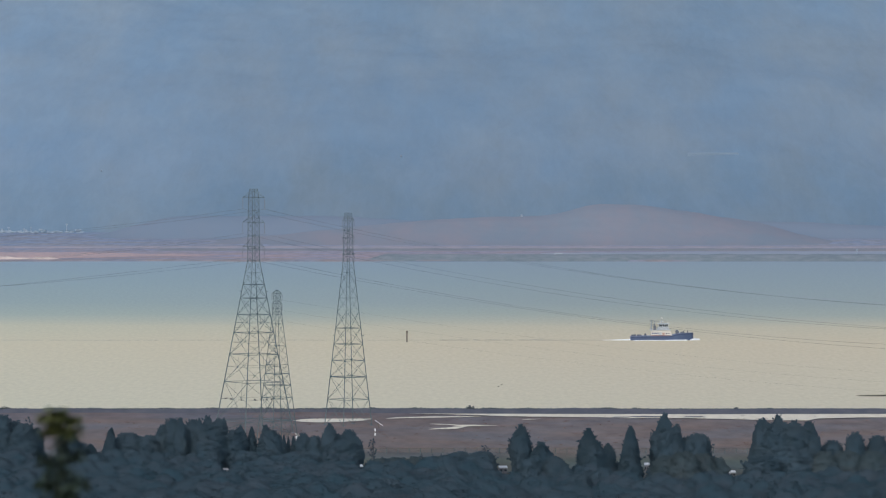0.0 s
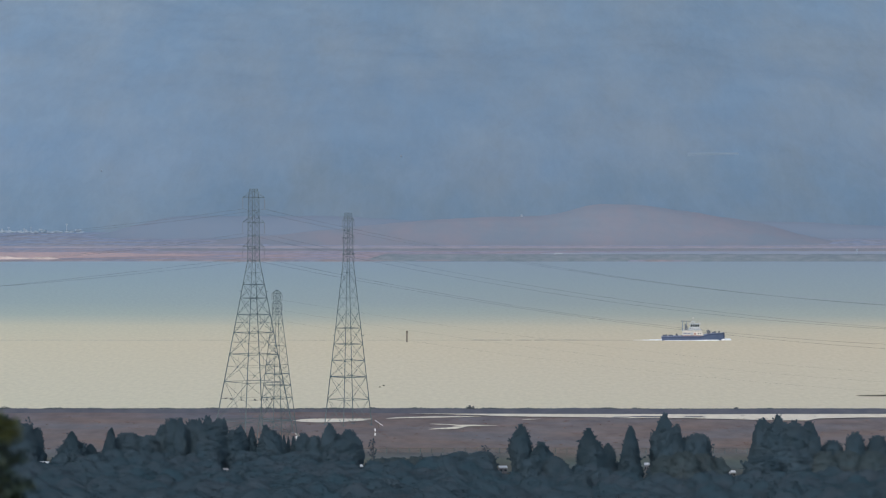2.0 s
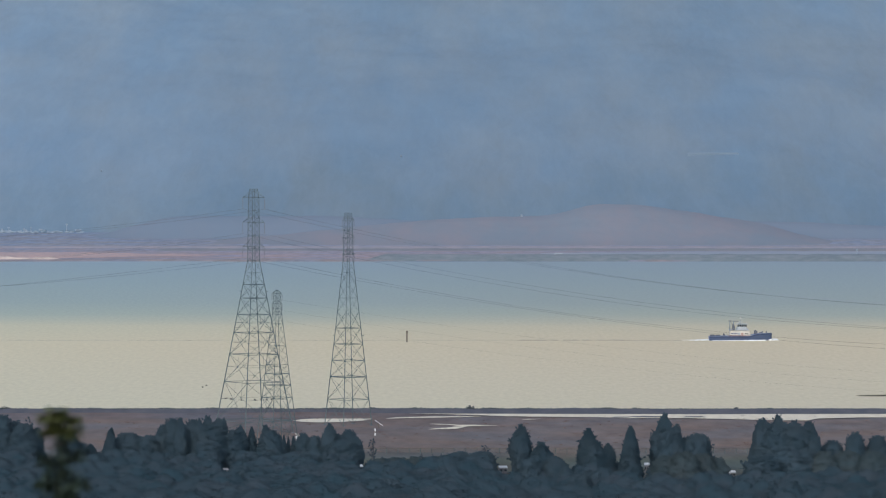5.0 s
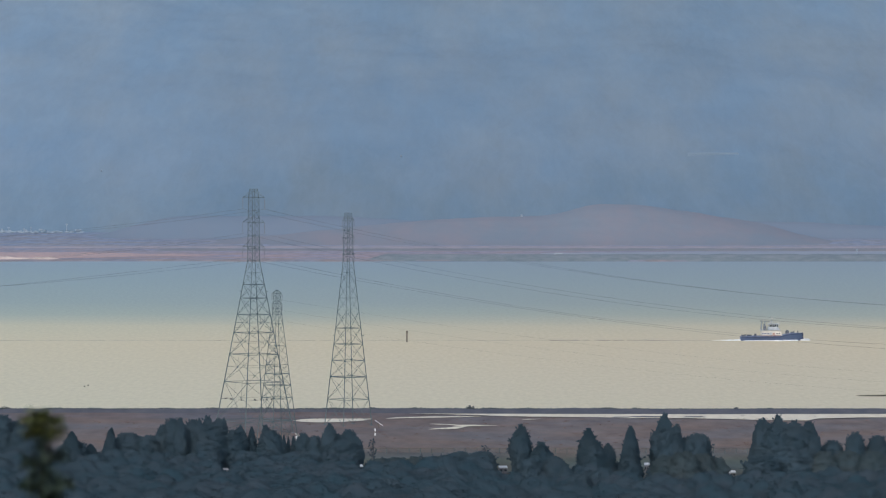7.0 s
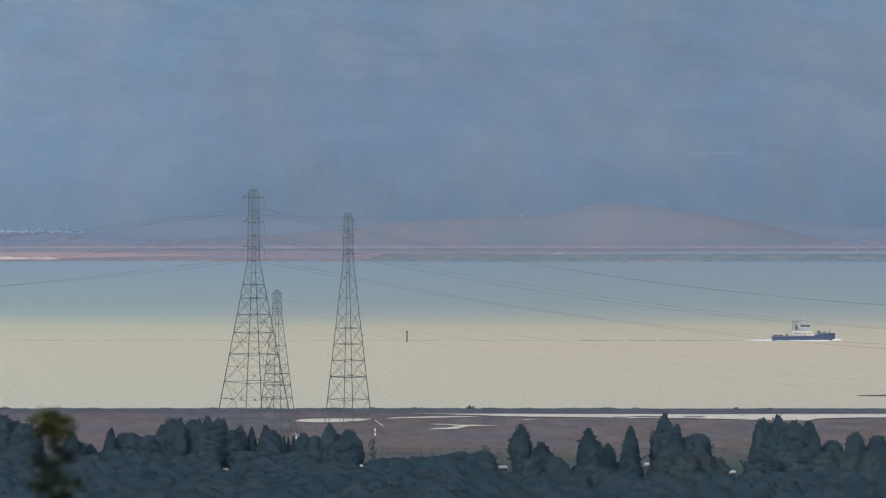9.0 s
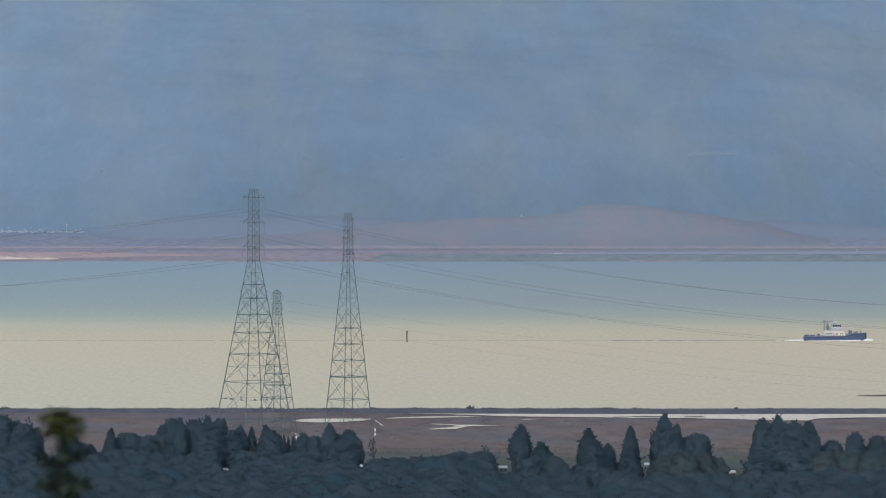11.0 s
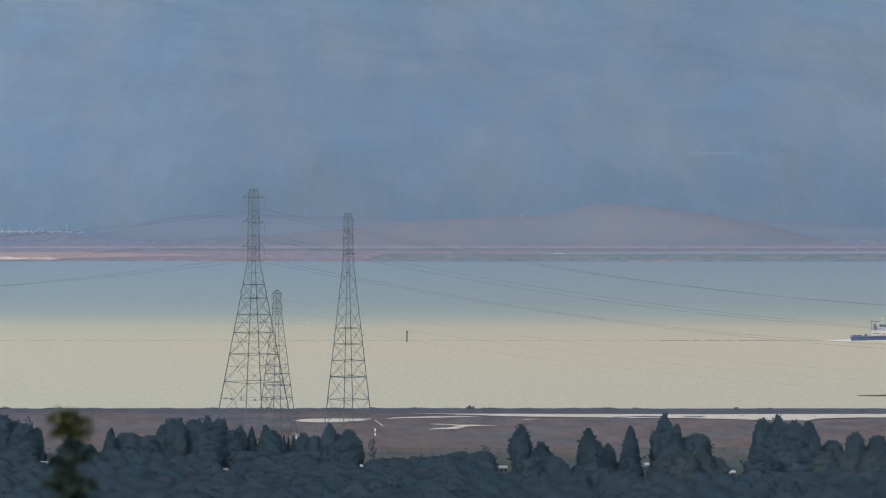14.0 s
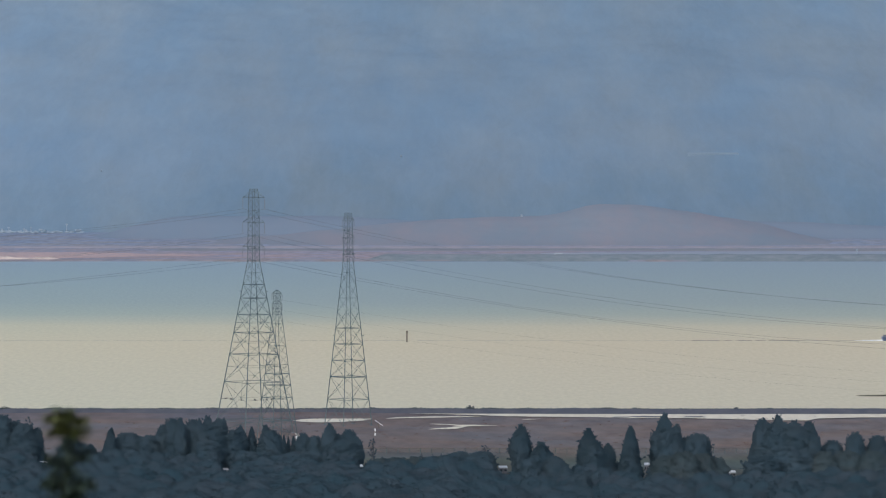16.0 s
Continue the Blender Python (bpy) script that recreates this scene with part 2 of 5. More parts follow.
M_FOAM = material("white_foam", (0.62, 0.66, 0.68), (0.85, 0.87, 0.87), 0.8, 0.9, bump=0.1, fine=0.3)
# the ripples' shade is put into this dark colour
M_RIPPLE = material("dark_ripple", (0.12, 0.12, 0.11), (0.24, 0.23, 0.19), 1.5, 0.4)
M_WOOD = material("weathered_timber", (0.07, 0.06, 0.05), (0.14, 0.12, 0.1), 0.4, 0.9, bump=0.01)
M_ROOF = material("grey_roofing", (0.16, 0.17, 0.19), (0.26, 0.26, 0.28), 1.0, 0.85)
M_PALEROOF = material("pale_metal_roof", (0.3, 0.34, 0.38), (0.4, 0.43, 0.46), 2.0, 0.6)
M_CREAM = material("off_white_paint", (0.56, 0.54, 0.48), (0.66, 0.63, 0.56), 1.5, 0.6, bump=0.005)
# reddish marsh with a patch of sunlight put into its colour
M_SUNLIT_FLAT = material("sunlit_red_marsh", (0.27, 0.25, 0.27), (0.46, 0.32, 0.29), 5.0, 0.95, bump=0.2, fine=5.0, spec=0.05, stretch=(1, 0.35, 1))
M_BUSH = material("levee_bush", (0.075, 0.09, 0.1), (0.1, 0.115, 0.12), 4.0, 0.95, island=0.15, spec=0.0)
# dyke, salt and ridge beyond the bay: distance haze is in their colours
M_DYKE = material("dark_far_dyke", (0.15, 0.17, 0.195), (0.185, 0.193, 0.213), 12.0, 0.95, bump=0.4, fine=4.0, spec=0.05)
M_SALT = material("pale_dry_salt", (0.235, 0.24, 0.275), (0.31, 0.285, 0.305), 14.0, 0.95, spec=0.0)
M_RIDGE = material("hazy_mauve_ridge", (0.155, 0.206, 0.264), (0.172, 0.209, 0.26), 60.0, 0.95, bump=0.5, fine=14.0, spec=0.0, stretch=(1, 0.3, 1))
M_GANTRY = material("grey_green_paint", (0.18, 0.22, 0.24), (0.28, 0.32, 0.34), 1.0, 0.5)
# town walls dimmed and blued: haze put into the plaster colour
M_TOWN = material("hazy_pale_plaster", (0.195, 0.25, 0.305), (0.275, 0.325, 0.37), 4.0, 0.8, per_object=0.1)
M_BIRD = material("dark_plumage", (0.03, 0.03, 0.035), (0.07, 0.07, 0.075), 0.2, 0.85)
M_SHOOT = material("dark_green_leaf", (0.015, 0.027, 0.021), (0.031, 0.047, 0.034), 0.09, 0.5, island=0.3)
M_TIP = material("yellow_green_new_leaf", (0.036, 0.048, 0.018), (0.078, 0.084, 0.03), 0.09, 0.5, island=0.3)


# ---- building helpers ----
def part(name, bm, mat, parent=None, label="", smooth=False):
    """Links a bmesh or a mesh as one object under a thing or a part."""
    if isinstance(bm, bpy.types.Mesh):
        me = bm
    else:
        me = bpy.data.meshes.new(name)
        bm.normal_update()
        bm.to_mesh(me)
        bm.free()
    if not me.materials:
        me.materials.append(mat)
    if smooth:
        me.shade_smooth()
    ob = new(name, me)
    ob.parent = parent
    return tagged(ob, label)


def thing(name, m, label, category, group="", kind=""):
    ob = new(name)
    ob.empty_display_size = 0.5
    ob.matrix_basis = m
    return tagged(ob, label, category, group, kind)


def box(bm, x0, x1, y0, y1, z0, z1, bevel=0.0, taper=0.0):
    """A box with bevelled edges; taper narrows its top."""
    made = bmesh.ops.create_cube(bm, size=1.0)["verts"]
    for v in made:
        k = 1 - taper if v.co.z > 0 else 1
        v.co = Vector(((x0 + x1) / 2 + v.co.x * (x1 - x0) * k, (y0 + y1) / 2 + v.co.y * (y1 - y0) * k, (z0 + z1) / 2 + v.co.z * (z1 - z0)))
    if bevel:
        edges = list({e for v in made for e in v.link_edges})
        bmesh.ops.bevel(bm, geom=edges, offset=bevel, segments=1, affect="EDGES")


def rod(bm, a, b, r0, r1=None, sides=6):
    """A tapered round bar from a to b."""
    a, b = Vector(a), Vector(b)
    r1 = r0 if r1 is None else r1
    turn = (b - a).to_track_quat("Z", "Y").to_matrix()
    rings = []
    for p, r in ((a, r0), (b, r1)):
        rings.append([bm.verts.new(p + turn @ Vector((r * math.cos(2 * math.pi * k / sides), r * math.sin(2 * math.pi * k / sides), 0))) for k in range(sides)])
    for k in range(sides):
        bm.faces.new((rings[0][k], rings[0][(k + 1) % sides], rings[1][(k + 1) % sides], rings[1][k]))
    bm.faces.new(rings[0][::-1])
    bm.faces.new(rings[1])


def tube(bm, points, radius_of, sides=6):
    """One unbroken round bar through points; radius_of gives its thickness from 0 to 1 along it."""
    rings = []
    for k, p in enumerate(points):
        p = Vector(p)
        ahead = Vector(points[min(k + 1, len(points) - 1)]) - Vector(points[max(k - 1, 0)])
        turn = ahead.to_track_quat("Z", "Y").to_matrix()
        r = radius_of(k / (len(points) - 1))
        rings.append([bm.verts.new(p + turn @ Vector((r * math.cos(6.2832 * j / sides), r * math.sin(6.2832 * j / sides), 0))) for j in range(sides)])
    for a, b in zip(rings, rings[1:]):
        for j in range(sides):
            bm.faces.new((a[j], a[(j + 1) % sides], b[(j + 1) % sides], b[j]))
    bm.faces.new(rings[0][::-1])
    bm.faces.new(rings[-1])


def grid_mesh(name, xs, ys, height):
    """A terrain sheet over the lines xs and ys, its height a function of two arrays."""
    gx, gy = np.meshgrid(xs, ys)
    gz = height(gx, gy)
    verts = np.stack([gx, gy, gz], -1).reshape(-1, 3)
    nx, ny = len(xs), len(ys)
    i = (np.arange(ny - 1)[:, None] * nx + np.arange(nx - 1)[None, :]).reshape(-1)
    faces = np.stack([i, i + 1, i + nx + 1, i + nx], -1)
    me = bpy.data.meshes.new(name)
    me.from_pydata(verts.tolist(), [], faces.tolist())
    me.shade_smooth()
    return me


def waves(x, y, size, seed, octaves=5):
    """Smooth uneven relief between -1 and 1, from turned sines."""
    rng = np.random.RandomState(seed)
    total, amp, out = 0.0, 1.0, 0.0
    for k in range(octaves):
        for _ in range(3):
            a, p, q = rng.uniform(0, math.pi), rng.uniform(0, 6.28), rng.uniform(0.8, 1.25)
            out = out + amp * np.sin((x * math.cos(a) + y * math.sin(a)) * q * 6.283 / size + p)
        total += amp * 2.2
        amp *= 0.55
        size *= 0.47
    return out / total


def step(v, a, b):
    t = np.clip((v - a) / (b - a), 0, 1)
    return t * t * (3 - 2 * t)


def leaf_cloud(name, centres, radii, count, leaf, rng, flat=0.8):
    """Many small bent leaf sprays scattered through lumps that run into one another."""
    radii, centres = np.array(radii, float), np.array(centres, float)
    pick = rng.choice(len(centres), count, p=radii ** 2 / np.sum(radii ** 2))
    d = unit(rng.normal(size=(count, 3)))
    face = d + rng.normal(size=(count, 3)) * 0.45
    r = radii[pick] * np.minimum(1.45, np.abs(rng.normal(0.62, 0.36, count)))
    c = centres[pick] + d * r[:, None] * np.array((1, 1, flat))
    u = unit(np.cross(face, rng.normal(size=(count, 3))))
    w = unit(np.cross(u, face))
    s = (leaf * rng.uniform(0.6, 1.4, count))[:, None]
    verts = np.stack([c - u * s * 0.7 - w * s * 0.6, c - u * s * 0.5 + w * s * 0.7, c + u * s * 1.1], 1).reshape(-1, 3)
    me = bpy.data.meshes.new(name)
    me.from_pydata(verts.tolist(), [], np.arange(3 * count).reshape(-1, 3).tolist())
    return me


UNIT_BAR = None


def bar(name, a, b, wide, parent, mat, label=""):
    """A steel angle bar from a to b; all bars share one mesh."""
    global UNIT_BAR
    if UNIT_BAR is None:
        bm = bmesh.new()
        outline = [(-0.5, -0.5), (0.5, -0.5), (0.5, -0.2), (-0.2, -0.2), (-0.2, 0.5), (-0.5, 0.5)]
        low = [bm.verts.new((x, y, 0)) for x, y in outline]
        top = [bm.verts.new((x, y, 1)) for x, y in outline]
        for k in range(6):
            bm.faces.new((low[k], low[(k + 1) % 6], top[(k + 1) % 6], top[k]))
        bm.faces.new(low[::-1])
        bm.faces.new(top)
        bm.normal_update()
        UNIT_BAR = bpy.data.meshes.new("angle_bar")
        bm.to_mesh(UNIT_BAR)
        bm.free()
        UNIT_BAR.materials.append(mat)
    a, b = Vector(a), Vector(b)
    ob = new(name, UNIT_BAR)
    ob.parent = parent
    ob.matrix_basis = Matrix.LocRotScale(a, (b - a).to_track_quat("Z", "Y"), (wide, wide, (b - a).length))
    return tagged(ob, label)


# ---- the land, the bay and the hills beyond ----
def ground_height(x, y):
    z = 64.5 - 63.5 * step(y, -30, 640) ** 0.8
    z = np.where(y < 0, np.minimum(64.5, 64.5 + y * 0.02), z)
    z = z - 1.9 * step(y, 4, 25) * (1 - step(y, 60, 200))
    z = z + 0.12 * waves(x, y, 26, 3) * step(y, 640, 700) - 0.4 * step(y, 620, 720)
    crest = 1066 + 2.5 * waves(x, x * 0, 190, 5)
    z = z + 0.5 * step(y, crest - 9, crest - 2) - 4.0 * step(y, crest + 2, crest + 14)
    far = 2842 + 9 * waves(x, x * 0, 260, 6)
    z = z + 4.0 * step(y, far - 14, far + 6)
    return z + (5.4 + 0.5 * waves(x, y, 140, 9)) * step(y, 3380, 3760)


xs = np.concatenate([np.linspace(-2400, -420, 18)[:-1], np.linspace(-420, 420, 141), np.linspace(420, 2400, 18)[1:]])
ys = np.concatenate([np.linspace(-400, 640, 60)[:-1], np.linspace(640, 1040, 70)[:-1], np.linspace(1040, 1090, 40)[:-1],
                     np.linspace(1090, 2800, 20)[:-1], np.linspace(2800, 2880, 24)[:-1], np.linspace(2880, 4980, 60)])
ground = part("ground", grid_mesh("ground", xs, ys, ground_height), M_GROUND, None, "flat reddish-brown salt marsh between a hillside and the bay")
tagged(ground, "", "ground", "", "structure")

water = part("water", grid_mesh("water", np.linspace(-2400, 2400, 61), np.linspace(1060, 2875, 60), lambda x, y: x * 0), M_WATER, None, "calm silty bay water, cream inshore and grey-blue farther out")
tagged(water, "", "water", "", "structure")


def pond(shore, seed, z=0.76):
    """A shallow pool with a ragged edge. shore: rows of across, near bank and far bank, in metres."""
    xs, near, far = (np.array(c, float) for c in zip(*shore))
    n = max(24, int((xs[-1] - xs[0]) / 0.7))
    gx = np.linspace(xs[0], xs[-1], n)
    a, b = np.interp(gx, xs, near), np.interp(gx, xs, far)
    thick = b - a
    a = a + np.minimum(0.5, thick * 0.2) * 1.6 * waves(gx, gx * 0, 7.0, seed) - np.minimum(0.35, thick * 0.1) * waves(gx, gx * 0, 1.9, seed + 7)
    b = b + np.minimum(0.4, thick * 0.15) * waves(gx, gx * 0, 9.0, seed + 3)
    bm = bmesh.new()
    low = [bm.verts.new((x, y, z)) for x, y in zip(gx.tolist(), a.tolist())]
    top = [bm.verts.new((x, y, z)) for x, y in zip(gx.tolist(), b.tolist())]
    for k in range(n - 1):
        bm.faces.new((low[k], low[k + 1], top[k + 1], top[k]))
    ob = part("pond", bm, M_POND, None, "shallow bright pool lying in the marsh")
    return tagged(ob, "", "pond", "marsh pools", "structure")


pond([(-39.0, 1029.0, 1029.7), (-36.7, 1025.0, 1035.5), (-33.0, 1022.8, 1037.8), (-27.1, 1023.2, 1037.8), (-21.3, 1028.5, 1037.8), (-18.8, 1035.5, 1037.1)], 1)
pond([(-21.9, 1062.5, 1062.9), (-20.7, 1059.5, 1064.4), (-19.4, 1062.0, 1062.9)], 2)
pond([(-13.8, 1061.2, 1062.0), (-9.7, 1059.5, 1063.2), (-0.6, 1057.0, 1062.0), (10.0, 1052.2, 1061.5), (17.5, 1047.4, 1059.5), (32.5, 1045.0, 1058.3), (40.0, 1044.5, 1057.0), (48.1, 1040.2, 1057.0), (56.4, 1041.4, 1057.0), (69.8, 1037.8, 1057.0), (77.2, 1034.3, 1057.0), (84.5, 1032.0, 1057.0), (94.9, 1029.7, 1057.0), (98.3, 1037.8, 1057.0), (107.5, 1041.4, 1057.5), (131.8, 1045.0, 1059.5)], 3)
pond([(-15.1, 1037.2, 1037.7), (-12.5, 1038.8, 1042.8), (-6.6, 1040.6, 1045.5), (0.9, 1042.6, 1047.4), (6.9, 1044.6, 1048.2), (9.9, 1047.5, 1048.2)], 4)
pond([(-3.2, 1015.5, 1016.2), (-1.3, 1014.1, 1016.5), (2.3, 1011.0, 1014.1), (4.5, 1005.4, 1012.4), (8.1, 1008.1, 1012.6), (11.0, 1009.0, 1011.2), (13.9, 1009.4, 1010.1)], 5)
pond([(-3.8, 994.2, 994.8), (-2.0, 996.0, 998.7), (0.9, 995.2, 1001.2), (3.2, 996.7, 1005.9), (4.9, 1001.5, 1005.9), (6.0, 1005.0, 1005.7)], 6)
pond([(20.8, 1033.5, 1034.0), (21.9, 1033.8, 1036.5), (23.8, 1034.6, 1036.6), (25.7, 1036.5, 1037.0)], 7)


def islet(x, y, half_x, half_y, seed):
    """A low strip of mud and weed in a pool."""
    bm = bmesh.new()
    rings = []
    for s, z in ((1.0, 0.7), (0.6, 0.95)):
        ring = []
        for k in range(48):
            a = 2 * math.pi * k / 48
            r = s * (1 + 0.35 * float(waves(np.array(a * 3.0), np.array(seed * 1.7), 5.0, seed, 4)))
            ring.append(bm.verts.new((x + half_x * r * math.cos(a), y + half_y * r * math.sin(a), z)))
        rings.append(ring)
    for k in range(48):
        bm.faces.new((rings[0][k], rings[0][(k + 1) % 48], rings[1][(k + 1) % 48], rings[1][k]))
    bm.faces.new(rings[1])
    return tagged(part("mud_islet", bm, M_BANK, None, "low strip of dark mud in a pool"), "", "islet", "mud in the pools", "structure")


islet(54.0, 1045.3, 5.5, 1.0, 3)
islet(66.5, 1043.8, 3.6, 0.9, 4)
islet(47.0, 1042.6, 2.4, 0.8, 5)

# a mud bar that the low tide bares
bm = bmesh.new()
for k in range(2):
    ring = []
    for i in range(60):
        a = 2 * math.pi * i / 60
        r = 1 + 0.3 * float(waves(np.array(a * 2.0), np.array(1.0), 5.0, 11, 4))
        s = 1.0 - 0.35 * k
        ring.append(bm.verts.new((150 + 31.0 * r * math.cos(a) * s, 1157 + 6 * r * math.sin(a) * s, -0.05 + 0.3 * k)))
    if k:
        bm.faces.new(ring)
        for i in range(60):
            bm.faces.new((last[i], last[(i + 1) % 60], ring[(i + 1) % 60], ring[i]))
    last = ring
mud_bar = tagged(part("mud_bar", bm, M_MUD, None, "low dark mud bar just above the water"), "", "mud bar", "", "structure")


def embankment(name, y, wide, high, mat, label, x0, x1, seed, base=0.0, rough=0.25, grows=False):
    """A long low bank with an uneven crown."""
    xs = np.arange(x0, x1 + 0.1, 4.0)
    ys = np.linspace(y - wide / 2, y + wide / 2, 15)

    def height(gx, gy):
        t = np.abs(gy - y - 0.12 * wide * waves(gx, gx * 0, 160, seed)) / (wide / 2)
        if grows:
            t = t / (0.42 + 0.58 * step(gx, -60, 40))
        ends = step(gx, x0, x0 + 20) * (1 - step(gx, x1 - 20, x1))
        z = base - 0.6 + (high + 0.6) * (1 - step(t, 0.15, 0.95)) * ends * (1 + rough * waves(gx, gy * 3, 30, seed + 1))
        return np.where(np.abs(gy - y) > 0.49 * wide, -0.6, z)

    return tagged(part(name, grid_mesh(name, xs, ys, height), mat, None, label), "", "embankment", "", "structure")


embankment("levee", 1062, 15, 1.3, M_BANK, "long low levee of dark scrubby earth along the shore", -700, 700, 21, 0.6, 0.12, True)
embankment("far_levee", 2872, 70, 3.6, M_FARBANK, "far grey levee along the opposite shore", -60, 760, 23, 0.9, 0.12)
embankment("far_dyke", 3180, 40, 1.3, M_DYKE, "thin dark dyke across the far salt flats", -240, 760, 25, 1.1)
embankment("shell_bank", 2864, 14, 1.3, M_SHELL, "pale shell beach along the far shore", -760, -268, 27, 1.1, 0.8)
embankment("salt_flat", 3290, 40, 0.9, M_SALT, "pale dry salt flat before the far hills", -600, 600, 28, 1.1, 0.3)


def hill_height(x, y):
    along = 23.0 * step(x, -270, 70) * (1 - step(x, 238, 372)) + 11.2 * np.exp(-(np.abs(x - 160) / 52) ** 2.6) + 2.5 * np.exp(-((x - 228) / 18) ** 2)
    along = along * (1 + 0.025 * waves(x, x * 0, 60, 31))
    across = step(y, 3375, 3560) * (1 - step(y, 3580, 3720))
    return 0.4 + (along + 1.2 * waves(x, y, 90, 33) + 0.5 * waves(x, y, 26, 34)) * across - 2.0 * (1 - step(y, 3372, 3390))


hill = part("hill", grid_mesh("hill", np.linspace(-480, 420, 140), np.linspace(3372, 3725, 48), hill_height), M_HILL, None, "low rounded hill of dry grass, hazed pinkish mauve, behind the far shore")
tagged(hill, "", "hill", "", "structure")


def ridge_height(x, y):
    along = 20.5 * step(x, -350, -235) * (1 - 0.25 * step(x, -120, 0)) + 1.2 * waves(x, y, 110, 35)
    along = along - 3.5 * step(x, 300, 420) * step(y, 3600, 3640)
    return 2.0 + along * step(y, 3540, 3660) * (1 - step(y, 3690, 3760)) - 4.0 * (1 - step(y, 3535, 3548))


ridge = part("ridge", grid_mesh("ridge", np.linspace(-460, 900, 160), np.linspace(3535, 3765, 30), ridge_height), M_RIDGE, None, "long low ridge in mauve-blue haze behind the dry hill")
tagged(ridge, "", "ridge", "", "structure")


def relief(x, y):
    """Fractal spurs and gullies."""
    flat = [noise.fractal(Vector((a / 520, b / 640, 3.3)), 0.9, 2.1, 6) for a, b in zip(np.ravel(x).tolist(), np.ravel(y).tolist())]
    return np.array(flat).reshape(np.shape(x))


def range_height(x, y):
    ridges = relief(x, y)
    t = (y - 3740) / (4960 - 3740)
    rise = 330.0 * np.clip(t, 0, 1) ** 0.92
    return 4.5 + rise + 16 * ridges * step(t, 0.02, 0.3)


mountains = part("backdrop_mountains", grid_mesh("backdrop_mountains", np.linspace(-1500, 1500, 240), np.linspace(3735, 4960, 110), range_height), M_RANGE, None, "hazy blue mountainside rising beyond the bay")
tagged(mountains, "", "mountains", "", "structure")


def sheet(name, x, y, half_x, half_y, z, seed, mat, label, category):
    """A flat patch of ground or water with a ragged, tapering edge."""
    bm = bmesh.new()
    ring = []
    for k in range(120):
        a = 2 * math.pi * k / 120
        r = 1 + 0.3 * float(waves(np.array(a * 3.0), np.array(seed * 1.7), 5.0, seed, 5))
        ring.append(bm.verts.new((x + half_x * r * math.cos(a), y + half_y * r * math.sin(a), z)))
    bm.faces.new(ring)
    return tagged(part(name, bm, mat, None, label), "", category, "", "structure")


sheet("salt_pond", 500, 3030, 420, 120, 1.32, 51, material("pale_salt_water", (0.2, 0.235, 0.28), (0.24, 0.265, 0.3), 60.0, 0.6, spec=0.1), "pale salt pond behind the far levee", "pond")
# sheet added where the sun strikes the shore, brightened by colour alone
sheet("sunlit_flat", -355, 2990, 185, 105, 1.3, 53, M_SUNLIT_FLAT, "flat of reddish salt marsh on the far shore, with painted sunlight", "marsh")


def terrace(x, y, length, high, label):
    """A cut in the hillside with a pale bank."""
    # the bank's blue is the mountainside's haze, put into its colour
    bm = bmesh.new()
    z = float(range_height(np.array(x), np.array(y)))
    box(bm, x - length / 2, x + length / 2, y - 5, y + 5, z - 3, z + high, 0.5, 0.1)
    return tagged(part("terrace", bm, material("hazy_cut_earth", (0.15, 0.206, 0.264), (0.167, 0.22, 0.276), 6.0, 0.95, spec=0.0), None, label), "", "terrace", "", "structure")


terrace(272, 3991, 56, 0.6, "pale level cut in the far mountainside")


# ---- the transmission line ----
YAW = 35.0


